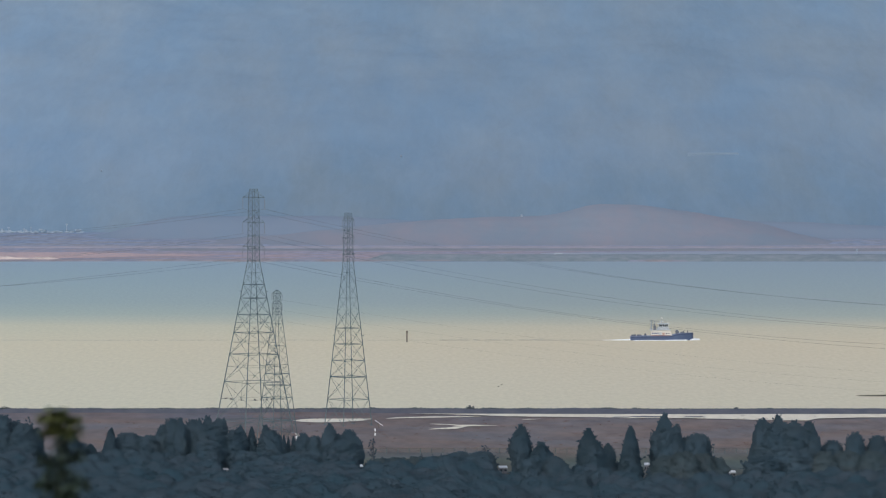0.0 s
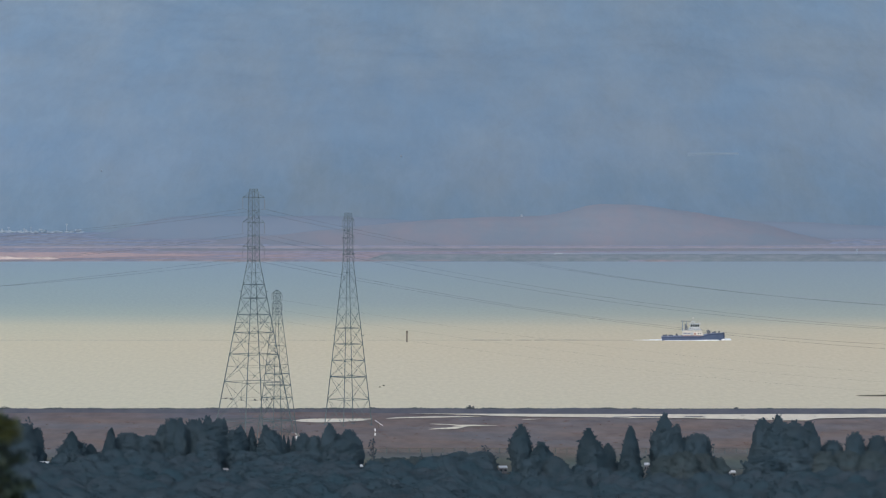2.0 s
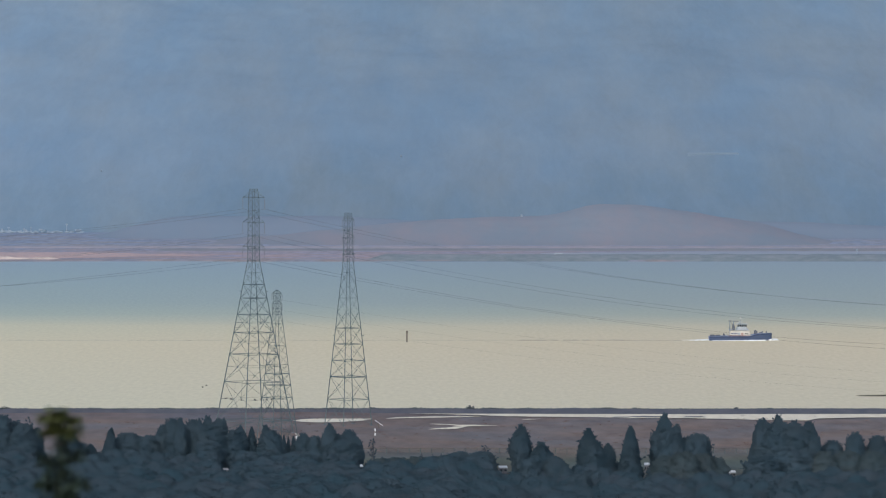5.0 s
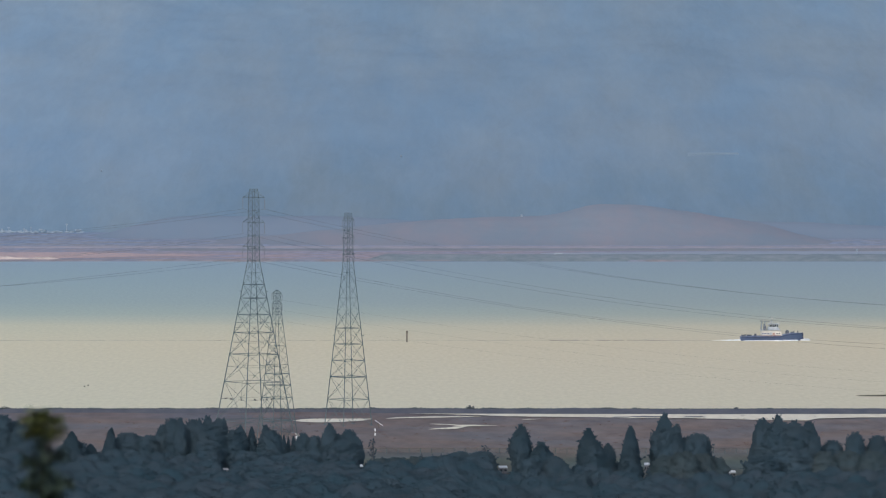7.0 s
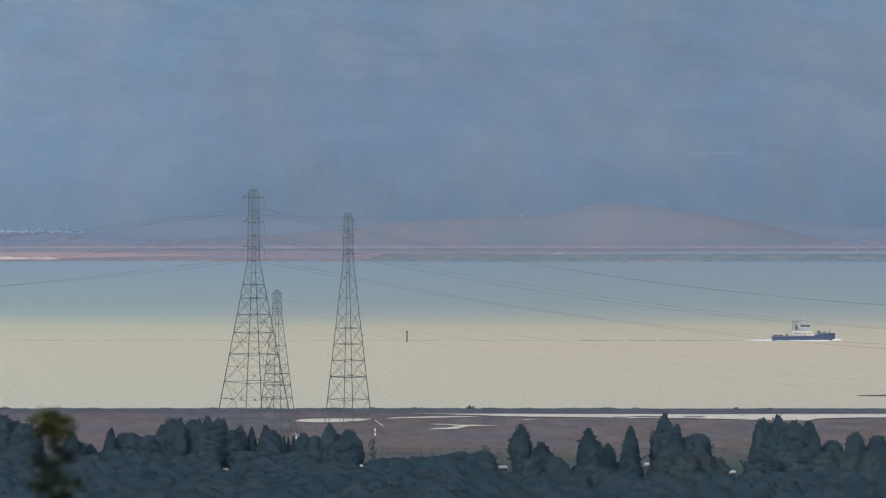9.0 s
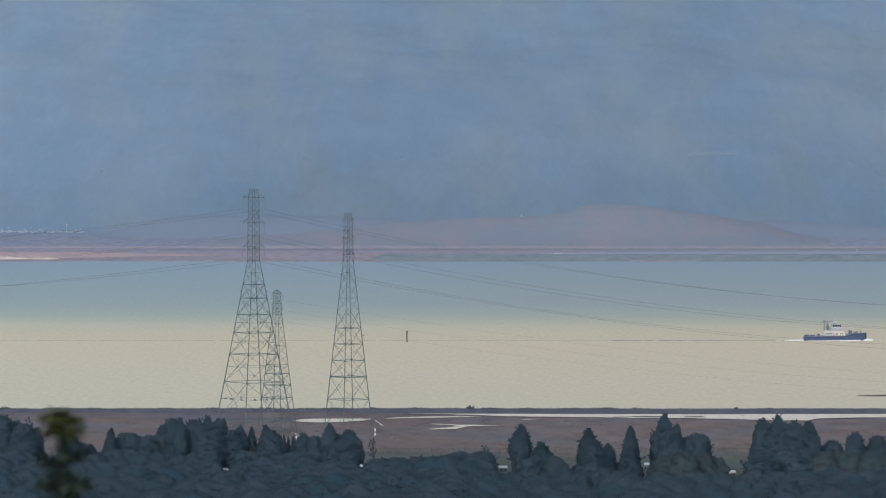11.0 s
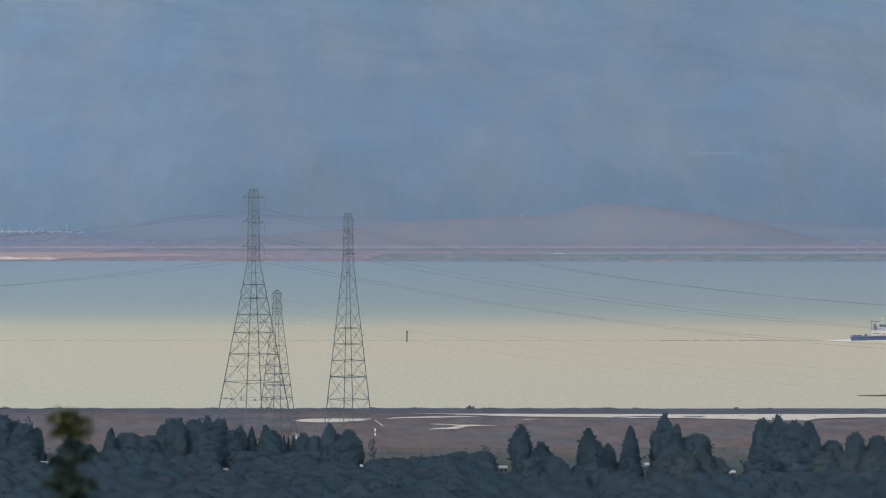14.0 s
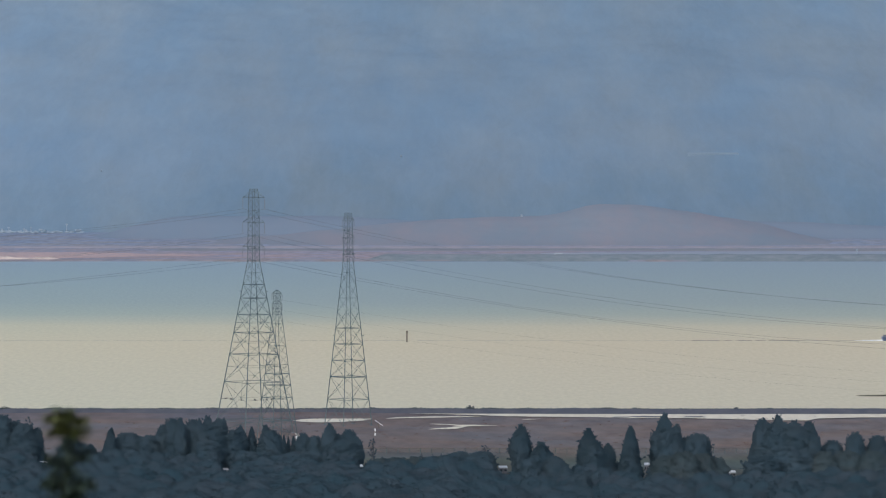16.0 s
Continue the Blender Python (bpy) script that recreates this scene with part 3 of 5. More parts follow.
def pylon(x, y, levels, sub, arms, label, leg=0.32, brace=0.15, arm_turn=90.0, drop=2.9, cap=1.6, insulated=(-1, 1), heavy=(), stubs=0.0):
    """A four-legged lattice mast. levels: rows of height and half-diagonal; sub: how many low panels have a middle ring."""
    base = thing("pylon", pose(x, y, 0.4, 0, 0, YAW), label, "pylon", "pylons of the power line")

    def corner(i, r, z):
        a = radians(45 + 90 * i)
        return Vector((r * math.cos(a), r * math.sin(a), z))

    for i in range(4):
        for (z0, r0), (z1, r1) in zip(levels, levels[1:]):
            thick = leg * (0.45 + 0.55 * (1 - z0 / levels[-1][0]))
            bar("leg", corner(i, r0, z0), corner(i, r1, z1 + 0.05), thick, base, M_STEEL)
        foot = bmesh.new()
        box(foot, -0.6, 0.6, -0.6, 0.6, -0.6, 0.25, 0.06, 0.2)
        part("footing", foot, M_DECK, base, "squat concrete footing").location = corner(i, levels[0][1], 0)
    for k, ((z0, r0), (z1, r1)) in enumerate(zip(levels, levels[1:])):
        w = brace * (1.0 if r0 > 3 else 0.6)
        for i in range(4):
            a0, b0, a1, b1 = corner(i, r0, z0), corner(i + 1, r0, z0), corner(i, r1, z1), corner(i + 1, r1, z1)
            bar("diagonal_brace", a0, b1, w, base, M_STEEL)
            bar("diagonal_brace", b0, a1, w, base, M_STEEL)
            if k < sub + 4 or k % 2 == 0:
                bar("horizontal_brace", a1, b1, w * (2.9 if z1 in heavy else 1.7), base, M_STEEL)
            if 0 < k <= sub:
                s = r0 / (r0 + r1)
                zm, rm = z0 + (z1 - z0) * s, r0 + (r1 - r0) * s
                am, bm_ = corner(i, rm, zm), corner(i + 1, rm, zm)
                bar("horizontal_brace", am, bm_, w * 0.7, base, M_STEEL)
                mid = (am + bm_) / 2
                bar("hanger", mid, (a1 + b1) / 2, w * 0.6, base, M_STEEL)
                bar("redundant_brace", a0.lerp(am, 0.5), (a0 + mid) / 2, w * 0.6, base, M_STEEL)
                bar("redundant_brace", b0.lerp(bm_, 0.5), (b0 + mid) / 2, w * 0.6, base, M_STEEL)
    if stubs:
        rs = float(np.interp(stubs, [z for z, r in levels], [r for z, r in levels]))
        for i in range(4):
            p = corner(i, rs, stubs)
            bar("stub_bracket", p, Vector((p.x * (1 + 0.55 / rs), p.y * (1 + 0.55 / rs), p.z + 0.05)), brace * 2.2, base, M_STEEL)
    top = levels[-1][0]
    rt = levels[-1][1]
    for i in range(4):
        bar("cap_bar", corner(i, rt, top), corner(i + 1, rt, top), brace * 1.3, base, M_STEEL)
    tips = []
    d = Vector((math.cos(radians(arm_turn)), math.sin(radians(arm_turn)), 0))
    side = Vector((-d.y, d.x, 0))
    string = bmesh.new()
    rod(string, (0, 0, 0), (0, 0, -drop), 0.035, sides=5)
    for k in range(int(drop / 0.24)):
        rod(string, (0, 0, -0.25 - k * 0.24), (0, 0, -0.33 - k * 0.24), 0.07, 0.15, 8)
    me = bpy.data.meshes.new("insulator")
    string.to_mesh(me)
    string.free()
    for z, length in arms:
        for sgn in (-1, 1):
            tip = d * (sgn * length) + Vector((0, 0, z))
            for e in (-1, 1):
                root = d * (sgn * rt * 0.7) + side * (e * rt * 0.7) + Vector((0, 0, z))
                bar("crossarm_chord", root, tip, brace * 1.5, base, M_STEEL)
                bar("crossarm_tie", root + Vector((0, 0, cap)), tip, brace * 0.9, base, M_STEEL)
            if sgn in insulated:
                ins = part("insulator", me, M_GLASSY, base, "string of brown porcelain discs")
                ins.location = tip
            tips.append((pose(x, y, 0.4, 0, 0, YAW) @ tip) - Vector((0, 0, drop)))
    return base, tips


def panels(z0, r0, z1, r1, n):
    return [(z0 + (z1 - z0) * k / n, r0 + (r1 - r0) * k / n) for k in range(1, n + 1)]


def slope(z, z0, r0, z1, r1):
    return (z, r0 + (r1 - r0) * (z - z0) / (z1 - z0))


TALL = [slope(z, 0.0, 10.1, 43.0, 1.55) for z in (0.0, 3.2, 12.8, 19.7, 25.1, 29.6, 33.7, 37.1, 40.0, 43.0)]
TALL += panels(43.0, 1.55, 57.2, 1.36, 9) + [(58.9, 1.34), (60.9, 0.95)]
pylon_a, tips_a = pylon(-47.2, 986, TALL, 4, [(46.5, 5.1), (52.6, 5.1), (58.8, 5.1)], "tall grey-green steel lattice pylon standing in the marsh", 0.23, 0.072, stubs=35.4)

MIDDLE = [slope(z, 0.0, 6.2, 42.6, 1.28) for z in (0.0, 6.8, 12.6, 16.8, 21.0, 25.1, 29.3, 32.8, 36.1, 39.4, 42.6)]
MIDDLE += panels(42.6, 1.28, 53.2, 1.06, 7) + [(54.6, 0.9)]
pylon_b, tips_b = pylon(-24.3, 1014, MIDDLE, 0, [(44.0, 3.4), (48.4, 3.4), (52.6, 3.4)], "slender grey-green steel lattice pylon beside a marsh pool", 0.2, 0.068, 30.0, 2.2, 1.2, heavy=(12.6,), stubs=23.2)

SHORT = [slope(z, 0.0, 5.2, 32.0, 1.1) for z in (0.0, 7.0, 12.3, 15.2, 17.9, 20.0, 22.2, 24.4, 27.0, 29.6, 32.0)]
SHORT += panels(32.0, 1.1, 36.9, 0.8, 4) + [(37.5, 0.25)]
pylon_c, tips_c = pylon(-38.9, 927, SHORT, 0, [(31.8, 2.2), (34.3, 2.2), (36.7, 2.2)], "small pale steel lattice pylon with short arms at the marsh edge", 0.16, 0.062, 90.0, 1.5, 0.8)


def cable(start, way, fall, curl, length, thick, label="", group="conductors of the power line"):
    """A sagging wire: it leaves at a slope and levels out with distance."""
    bm = bmesh.new()
    points = []
    for k in range(41):
        s = length * k / 40
        points.append((start.x + way[0] * s, start.y + way[1] * s, start.z - fall * s + curl * s * s))
    tube(bm, points, lambda t: thick, 5)
    ob = part("power_cable", bm, M_CABLE, None, label or "thin dark aluminium wire hung from a pylon")
    return tagged(ob, "", "cable", group)


out = (math.cos(radians(YAW)), math.sin(radians(YAW)))
# each wire fitted to the camera's view: its slope and sag outwards, then the other way
WIRE_FIT = ((0.1964, 0.000328, 0.098, 0.00031), (0.1884, 0.000262, 0.0997, 0.000208), (0.1975, 0.0003, 0.1083, 0.000407),
          (0.2039, 0.000323, 0.1175, 0.000454), (0.2028, 0.000325, 0.1186, 0.000481), (0.1962, 0.000299, 0.1193, 0.000414))
for tip, (fall, curl, back_fall, back_curl) in zip(tips_a, WIRE_FIT):
    cable(tip, out, fall, curl, 290, 0.024)
    cable(tip, (-out[0], -out[1]), back_fall, back_curl, 125, 0.024)
for k, tip in enumerate(tips_c):
    if k % 2 == 0:
        cable(tip, out, 0.16, 0.00021, 230, 0.008, "very thin wire hung from the small pylon", "wires of the small line")


def bird(name, m, label, wings):
    """A small dark bird: body, head, tail and two wings, spread or folded."""
    b = thing(name, m, label, "bird", "birds over the marsh")
    bm = bmesh.new()
    bmesh.ops.create_icosphere(bm, subdivisions=2, radius=0.16)
    for v in bm.verts:
        v.co = Vector((v.co.x * 2.0, v.co.y * 0.9, v.co.z))
    part("body", bm, M_BIRD, b, smooth=True)
    bm = bmesh.new()
    bmesh.ops.create_icosphere(bm, subdivisions=1, radius=0.1)
    rod(bm, (0.06, 0, 0), (0.2, 0, -0.02), 0.03, 0.005, 5)
    part("head", bm, M_BIRD, b).location = (0.36, 0, 0.08)
    bm = bmesh.new()
    box(bm, -0.6, -0.25, -0.07, 0.07, -0.03, 0.02, 0.01)
    part("tail", bm, M_BIRD, b)
    for s in (-1, 1):
        bm = bmesh.new()
        span = 0.75 if wings else 0.2
        box(bm, -0.14, 0.16, 0.1, 0.1 + span, -0.02, 0.02, 0.008, 0.2)
        w = part("wing", bm, M_BIRD, b)
        w.matrix_basis = pose(0, 0, 0.05, 22 * s if wings else -60 * s, 0, 0) @ Matrix.Diagonal((1, s, 1, 1))
    return b


# ---- the grove below the hillside ----
def ball_template():
    bm = bmesh.new()
    bmesh.ops.create_icosphere(bm, subdivisions=1, radius=1.0)
    bm.verts.ensure_lookup_table()
    v = np.array([p.co[:] for p in bm.verts])
    f = np.array([[p.index for p in q.verts] for q in bm.faces])
    bm.free()
    return v, f


BALL_V, BALL_F = ball_template()


def unit(v):
    return v / np.linalg.norm(v, axis=-1, keepdims=True)


def sprays(c, out, leaf, rng, drop=0.0):
    """Small three-cornered leaf sprays at the places c that point more or less along out."""
    n = len(c)
    face = unit(out * np.array((0.9, 0.9, 0.3)) + rng.normal(size=(n, 3)) * 0.3 + np.array((0, 0, 0.5)))
    u = rng.normal(size=(n, 3)) + out * 0.5 - np.array((0, 0, drop))
    u = unit(u - face * np.sum(u * face, -1, keepdims=True))
    w = np.cross(face, u)
    s = (leaf * rng.uniform(0.6, 1.4, n))[:, None]
    return np.stack([c - u * s * 0.5 - w * s * 0.65, c - u * s * 0.4 + w * s * 0.65, c + u * s * 0.85], 1).reshape(-1, 3)


def mesh_of(name, lumps, leaves):
    """One mesh out of closed lumps (vertices and faces each) and loose leaves."""
    verts, faces, base = [], [], 0
    for v, f in lumps:
        verts.append(v)
        faces += (np.array(f) + base).tolist()
        base += len(v)
    verts.append(leaves)
    faces += (base + np.arange(len(leaves)).reshape(-1, 3)).tolist()
    me = bpy.data.meshes.new(name)
    me.from_pydata(np.concatenate(verts).tolist(), [], faces)
    return me


def clumps(centres, radii, rng):
    return [(np.array(c) + BALL_V * (r * rng.uniform(0.8, 1.2, len(BALL_V)))[:, None], BALL_F) for c, r in zip(centres, radii)]


def clumped_crown(name, centres, radii, count, leaf, rng):
    """Low scrub: small dense clumps covered with leaf sprays."""
    centres, radii = np.array(centres, float), np.array(radii, float)
    pick = rng.choice(len(centres), count, p=radii ** 2 / np.sum(radii ** 2))
    d = unit(rng.normal(size=(count, 3)))
    c = centres[pick] + d * (radii[pick] * rng.uniform(0.72, 1.12, count))[:, None]
    return mesh_of(name, clumps(centres, radii * 0.8, rng), sprays(c, d, leaf, rng))


WIDTH = {"o": 4.4, "b": 7.4, "c": 3.8, "e": 3.4, "t": 4.4, "g": 9.0, "s": 8.0}
# crown outlines: how wide at a share of the height, from the lowest sprays to the top
OUTLINE = {"b": ((0.0, 0.9), (0.2, 0.97), (0.45, 1.0), (0.7, 0.94), (0.86, 0.74), (0.95, 0.5), (1.0, 0.15)),
           "c": ((0.0, 0.95), (0.18, 1.0), (0.45, 0.88), (0.65, 0.68), (0.82, 0.42), (0.93, 0.22), (1.0, 0.06)),
           "t": ((0.0, 0.85), (0.25, 0.97), (0.55, 1.0), (0.75, 0.92), (0.88, 0.74), (0.96, 0.5), (1.0, 0.2)),
           "g": ((0.0, 0.98), (0.3, 1.0), (0.6, 0.92), (0.85, 0.62), (0.95, 0.4), (1.0, 0.15)),
           "o": ((0.0, 0.7), (0.3, 0.82), (0.55, 1.0), (0.72, 0.86), (0.86, 0.56), (0.95, 0.28), (1.0, 0.06)),
           "s": ((0.0, 0.8), (0.4, 1.0), (0.8, 0.6), (1.0, 0.2)), "e": ((0.25, 0.35), (0.45, 0.9), (0.7, 1.0), (0.9, 0.6), (1.0, 0.2))}


def crown_surface(kind, rng):
    """The crown's skin as a function of turn and height: the kind's outline with bulges where limbs end."""
    hs, ws = zip(*OUTLINE[kind])
    half = WIDTH[kind] / 2
    bulges = [(rng.uniform(0, 6.28), rng.uniform(hs[0], 0.97), rng.uniform(0.35, 0.75), rng.uniform(0.06, 0.15), rng.uniform(-0.1, 0.24)) for _ in range(34)]
    lean = rng.uniform(-0.08, 0.08, 2) * half

    def skin(a, h, share=1.0):
        k = np.ones_like(a)
        for a0, h0, da, dh, size in bulges:
            d = (a - a0 + math.pi) % (2 * math.pi) - math.pi
            k = k + size * np.exp(-(d / da) ** 2 - ((h - h0) / dh) ** 2)
        r = half * np.interp(h, hs, ws) * np.clip(k, 0.55, 1.5) * 0.9 * share
        lift = 0.9 * (k - 1) * step(h, 0.6, 0.85)
        return np.stack([np.cos(a) * r + lean[0] * h * 2, np.sin(a) * r + lean[1] * h * 2, 10 * h * 0.985 + lift], -1)

    return skin, hs[0], hs[-1]


def tree_kind(kind, seed):
    """One tree ten metres high, standing at the origin: trunk with limbs, and a dense crown of clumps and leaf sprays."""
    rng = np.random.RandomState(seed)
    labels = {"b": "dark broadleaf tree with a dense rounded crown in the grove", "c": "dark pointed conifer with dense sprays in the grove",
              "e": "thin open-crowned tree with gaps in its foliage", "t": "tall dark tree with an uneven upright crown",
              "g": "pale grey-green bushy tree with a wide crown", "s": "low dark shrub at the edge of the grove", "o": "tall dark tree with a pointed oval crown"}
    ob = thing("tree" if kind != "s" else "shrub", pose(0, 0, -300), labels[kind], "tree" if kind != "s" else "shrub", "trees of the grove")
    skin, low, high = crown_surface(kind, rng)
    wood = bmesh.new()
    rod(wood, (0, 0, -0.5), (0.05, 0.05, 3.0), 0.3, 0.22, 8)
    rod(wood, (0.05, 0.05, 2.95), (0.1, 0.1, 9.2 if kind in "cteo" else 6.5), 0.22, 0.04, 8)
    lumps = []
    if kind != "e":
        # the dense heart of the crown
        turns, rises = 40, 30
        a, h = np.meshgrid(np.arange(turns) * 2 * math.pi / turns, np.linspace(low, high, rises))
        v = skin(a, h, 0.91).reshape(-1, 3) * np.array((1, 1, 0.98)) + rng.normal(size=(turns * rises, 3)) * 0.03
        f = [(j * turns + i, j * turns + (i + 1) % turns, (j + 1) * turns + (i + 1) % turns) for j in range(rises - 1) for i in range(turns)]
        f += [(j * turns + i, (j + 1) * turns + (i + 1) % turns, (j + 1) * turns + i) for j in range(rises - 1) for i in range(turns)]
        lumps.append((v, f))
    n = {"o": 150, "b": 150, "c": 140, "e": 46, "t": 150, "g": 150, "s": 60}[kind]
    a = rng.uniform(0, 2 * math.pi, n)
    h = low + (high - low) * (np.arange(n) + 0.5) / n
    if kind in "bgs":
        h = low + (high - low) * np.sqrt((np.arange(n) + 0.5) / n)
    at = skin(a, h, rng.uniform(0.86, 1.0, n))
    if kind == "e":
        at[:, :2] *= np.sqrt(rng.uniform(0.02, 1.0, n))[:, None]
    size = rng.uniform(0.12, 0.33, n) * (WIDTH[kind] / 5.0) ** 0.6 * (0.75 if kind in "ce" else 1.0)
    at[:, 2] = np.minimum(at[:, 2], 10.05 - size * 0.9)
    for k in range(0, n, 5 if kind != "e" else 1):
        p = Vector(at[k].tolist())
        foot = Vector((0.08, 0.08, max(1.8, p.z - 0.7 - 0.5 * p.xy.length)))
        rod(wood, foot, p, 0.08 if kind != "e" else 0.05, 0.02, 4)
    part("trunk", wood, M_BARK, ob, "grey-brown trunk and limbs")
    count = {"o": 6500, "b": 7000, "e": 4200, "t": 6500, "c": 6000, "g": 7000, "s": 3500}[kind]
    pick = rng.choice(n, count, p=size / np.sum(size))
    # each limb ends in a tapering tuft that points out and up
    tip = unit(at * np.array((1, 1, 0)) * 0.8 / WIDTH[kind] + rng.normal(size=(n, 3)) * 0.25 + np.array((0, 0, 0.1 if kind == "c" else 0.45)))
    along = rng.rand(count) ** 0.8
    c = at[pick] + tip[pick] * (size[pick] * 2.3 * along)[:, None] + rng.normal(size=(count, 3)) * (size[pick] * 0.5 * (1.08 - along))[:, None]
    if kind != "e":
        loose = rng.rand(count) < 0.45
        spread = low + (high - low) * rng.rand(count) ** (0.62 if kind in "bgs" else 0.9)
        c = np.where(loose[:, None], skin(rng.uniform(0, 2 * math.pi, count), spread, rng.uniform(0.92, 0.99, count)), c)
    c[:, 2] = np.minimum(c[:, 2], 10.1)
    # sprays face the camera side, so that crowns look evenly lit from there
    d = unit(rng.normal(size=(count, 3)) * 0.35 + np.array((0, -0.8, 0.1)))
    leaf = {"o": 0.12, "b": 0.13, "g": 0.13, "s": 0.14, "t": 0.12, "c": 0.11, "e": 0.12}[kind]
    me = mesh_of("crown", lumps, sprays(c, d, leaf, rng, 0.4 if kind == "c" else 0.05))
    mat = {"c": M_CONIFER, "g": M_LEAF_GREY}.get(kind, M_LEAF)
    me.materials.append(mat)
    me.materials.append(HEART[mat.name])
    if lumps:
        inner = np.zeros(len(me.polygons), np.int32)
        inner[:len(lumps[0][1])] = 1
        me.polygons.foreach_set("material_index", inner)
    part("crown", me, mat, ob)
    return ob


MODELS = {k: [tree_kind(k, 100 * i + j) for j in range(n)] for i, (k, n) in enumerate((("b", 8), ("c", 5), ("e", 4), ("t", 6), ("g", 3), ("s", 2), ("o", 4)))}
placed = {k: 0 for k in MODELS}
rng = np.random.RandomState(12)


def plant(kind, x, y, high, wide, z=0.5):
    """Puts a tree of that height and crown width on the ground; the first of each model is the model itself."""
    models = MODELS[kind]
    i = placed[kind]
    placed[kind] += 1
    ob = models[i % len(models)]
    sx = wide / WIDTH[kind]
    m = pose(x, y, z, 0, 0, rng.uniform(-35, 35)) @ Matrix.Diagonal((sx, sx, high / 10.0, 1))
    if i < len(models):
        ob.matrix_basis = m
        return ob
    made = copy_thing(ob, Matrix())
    made.matrix_basis = m
    return made


# gaps along the camera's sightlines to the sheds: direction, the slope down to the roof, half the width
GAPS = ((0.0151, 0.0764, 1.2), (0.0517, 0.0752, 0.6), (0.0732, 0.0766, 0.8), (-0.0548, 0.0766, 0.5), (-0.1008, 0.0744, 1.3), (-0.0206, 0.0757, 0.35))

# trees that stand out at the marsh edge, in metres: kind, across, out, height, crown width
WEST_WOOD = [
    ("t", -97.3, 872, 11.5, 4.2), ("b", -94.7, 876, 10.0, 5.0), ("e", -91.7, 874, 11.1, 2.0), ("b", -92.1, 870, 9.5, 6.2), ("b", -89.8, 872, 8.6, 3.2),
    ("s", -89.5, 880, 3.8, 2.3), ("c", -81.2, 866, 8.4, 4.9), ("b", -81.2, 868, 6.1, 6.2), ("o", -78.1, 872, 5.1, 2.7), ("c", -73.2, 868, 8.9, 3.7),
    ("b", -69.6, 872, 7.6, 6.5), ("b", -65.0, 870, 7.1, 5.0), ("s", -76.1, 874, 3.2, 3.0), ("b", -61.6, 872, 9.3, 3.7), ("t", -59.3, 868, 11.0, 3.7),
    ("o", -57.5, 866, 11.2, 3.2), ("b", -54.6, 870, 10.6, 5.0), ("o", -53.6, 868, 11.0, 2.2), ("o", -51.9, 872, 11.3, 3.7), ("t", -49.3, 870, 10.8, 3.5),
    ("b", -50.7, 866, 9.7, 6.9), ("o", -48.4, 874, 10.7, 1.7)]
WEST_GROVE = [
    ("o", -44.6, 868, 9.4, 3.2), ("b", -46.1, 866, 8.5, 4.2), ("c", -42.2, 870, 9.1, 2.7), ("c", -38.9, 868, 9.7, 4.2), ("b", -37.7, 866, 8.4, 4.7),
    ("b", -36.5, 868, 7.4, 2.5), ("c", -35.1, 874, 7.0, 1.5), ("c", -34.2, 876, 6.5, 1.3), ("c", -33.1, 874, 6.8, 1.5), ("c", -32.3, 876, 6.1, 1.3),
    ("b", -30.9, 872, 7.5, 3.0), ("b", -28.2, 870, 7.0, 3.5), ("o", -25.0, 866, 10.0, 3.7), ("b", -23.3, 868, 7.6, 3.7), ("b", -20.7, 870, 8.4, 3.7),
    ("b", -19.1, 866, 7.0, 3.2), ("b", -21.2, 862, 6.5, 7.1), ("e", -15.6, 880, 5.8, 2.2)]
MIDDLE_GROVE = [
    ("g", -13.6, 852, 3.3, 6.1), ("g", -10.2, 848, 3.9, 6.1), ("g", -5.1, 852, 3.8, 6.1), ("e", -4.6, 850, 4.6, 1.2), ("g", -0.5, 846, 4.2, 6.0),
    ("b", 3.4, 850, 4.9, 6.8), ("b", 8.0, 848, 5.2, 6.1), ("e", 9.0, 852, 6.2, 2.4), ("b", 9.4, 846, 4.5, 3.4), ("o", 16.5, 840, 11.4, 4.6),
    ("c", 18.3, 842, 6.7, 3.6), ("c", 21.3, 828, 8.7, 6.4), ("b", 18.2, 824, 5.4, 4.4), ("b", 23.6, 825, 5.8, 4.2), ("c", 31.3, 836, 11.1, 5.9), ("c", 31.7, 832, 8.6, 6.4),
    ("o", 35.0, 838, 7.6, 2.9), ("b", 34.7, 836, 6.6, 3.6)]
EAST_GROVE = [
    ("c", 39.5, 834, 11.6, 4.4), ("c", 39.3, 830, 7.5, 4.7), ("o", 47.4, 842, 13.7, 4.1), ("b", 46.4, 840, 10.9, 4.8), ("b", 47.9, 838, 10.3, 6.0),
    ("b", 49.6, 842, 11.3, 2.9), ("b", 53.8, 842, 9.4, 6.3), ("b", 52.9, 844, 8.5, 5.8), ("g", 46.4, 824, 6.1, 6.2), ("g", 50.3, 822, 6.9, 6.6), ("g", 54.2, 825, 6.3, 6.0), ("g", 57.2, 826, 5.4, 4.6),
    ("t", 67.4, 838, 12.9, 3.1), ("b", 67.7, 836, 11.1, 4.5), ("o", 65.9, 838, 8.2, 2.2), ("o", 71.4, 840, 13.5, 3.8), ("b", 70.8, 836, 11.7, 6.0)]
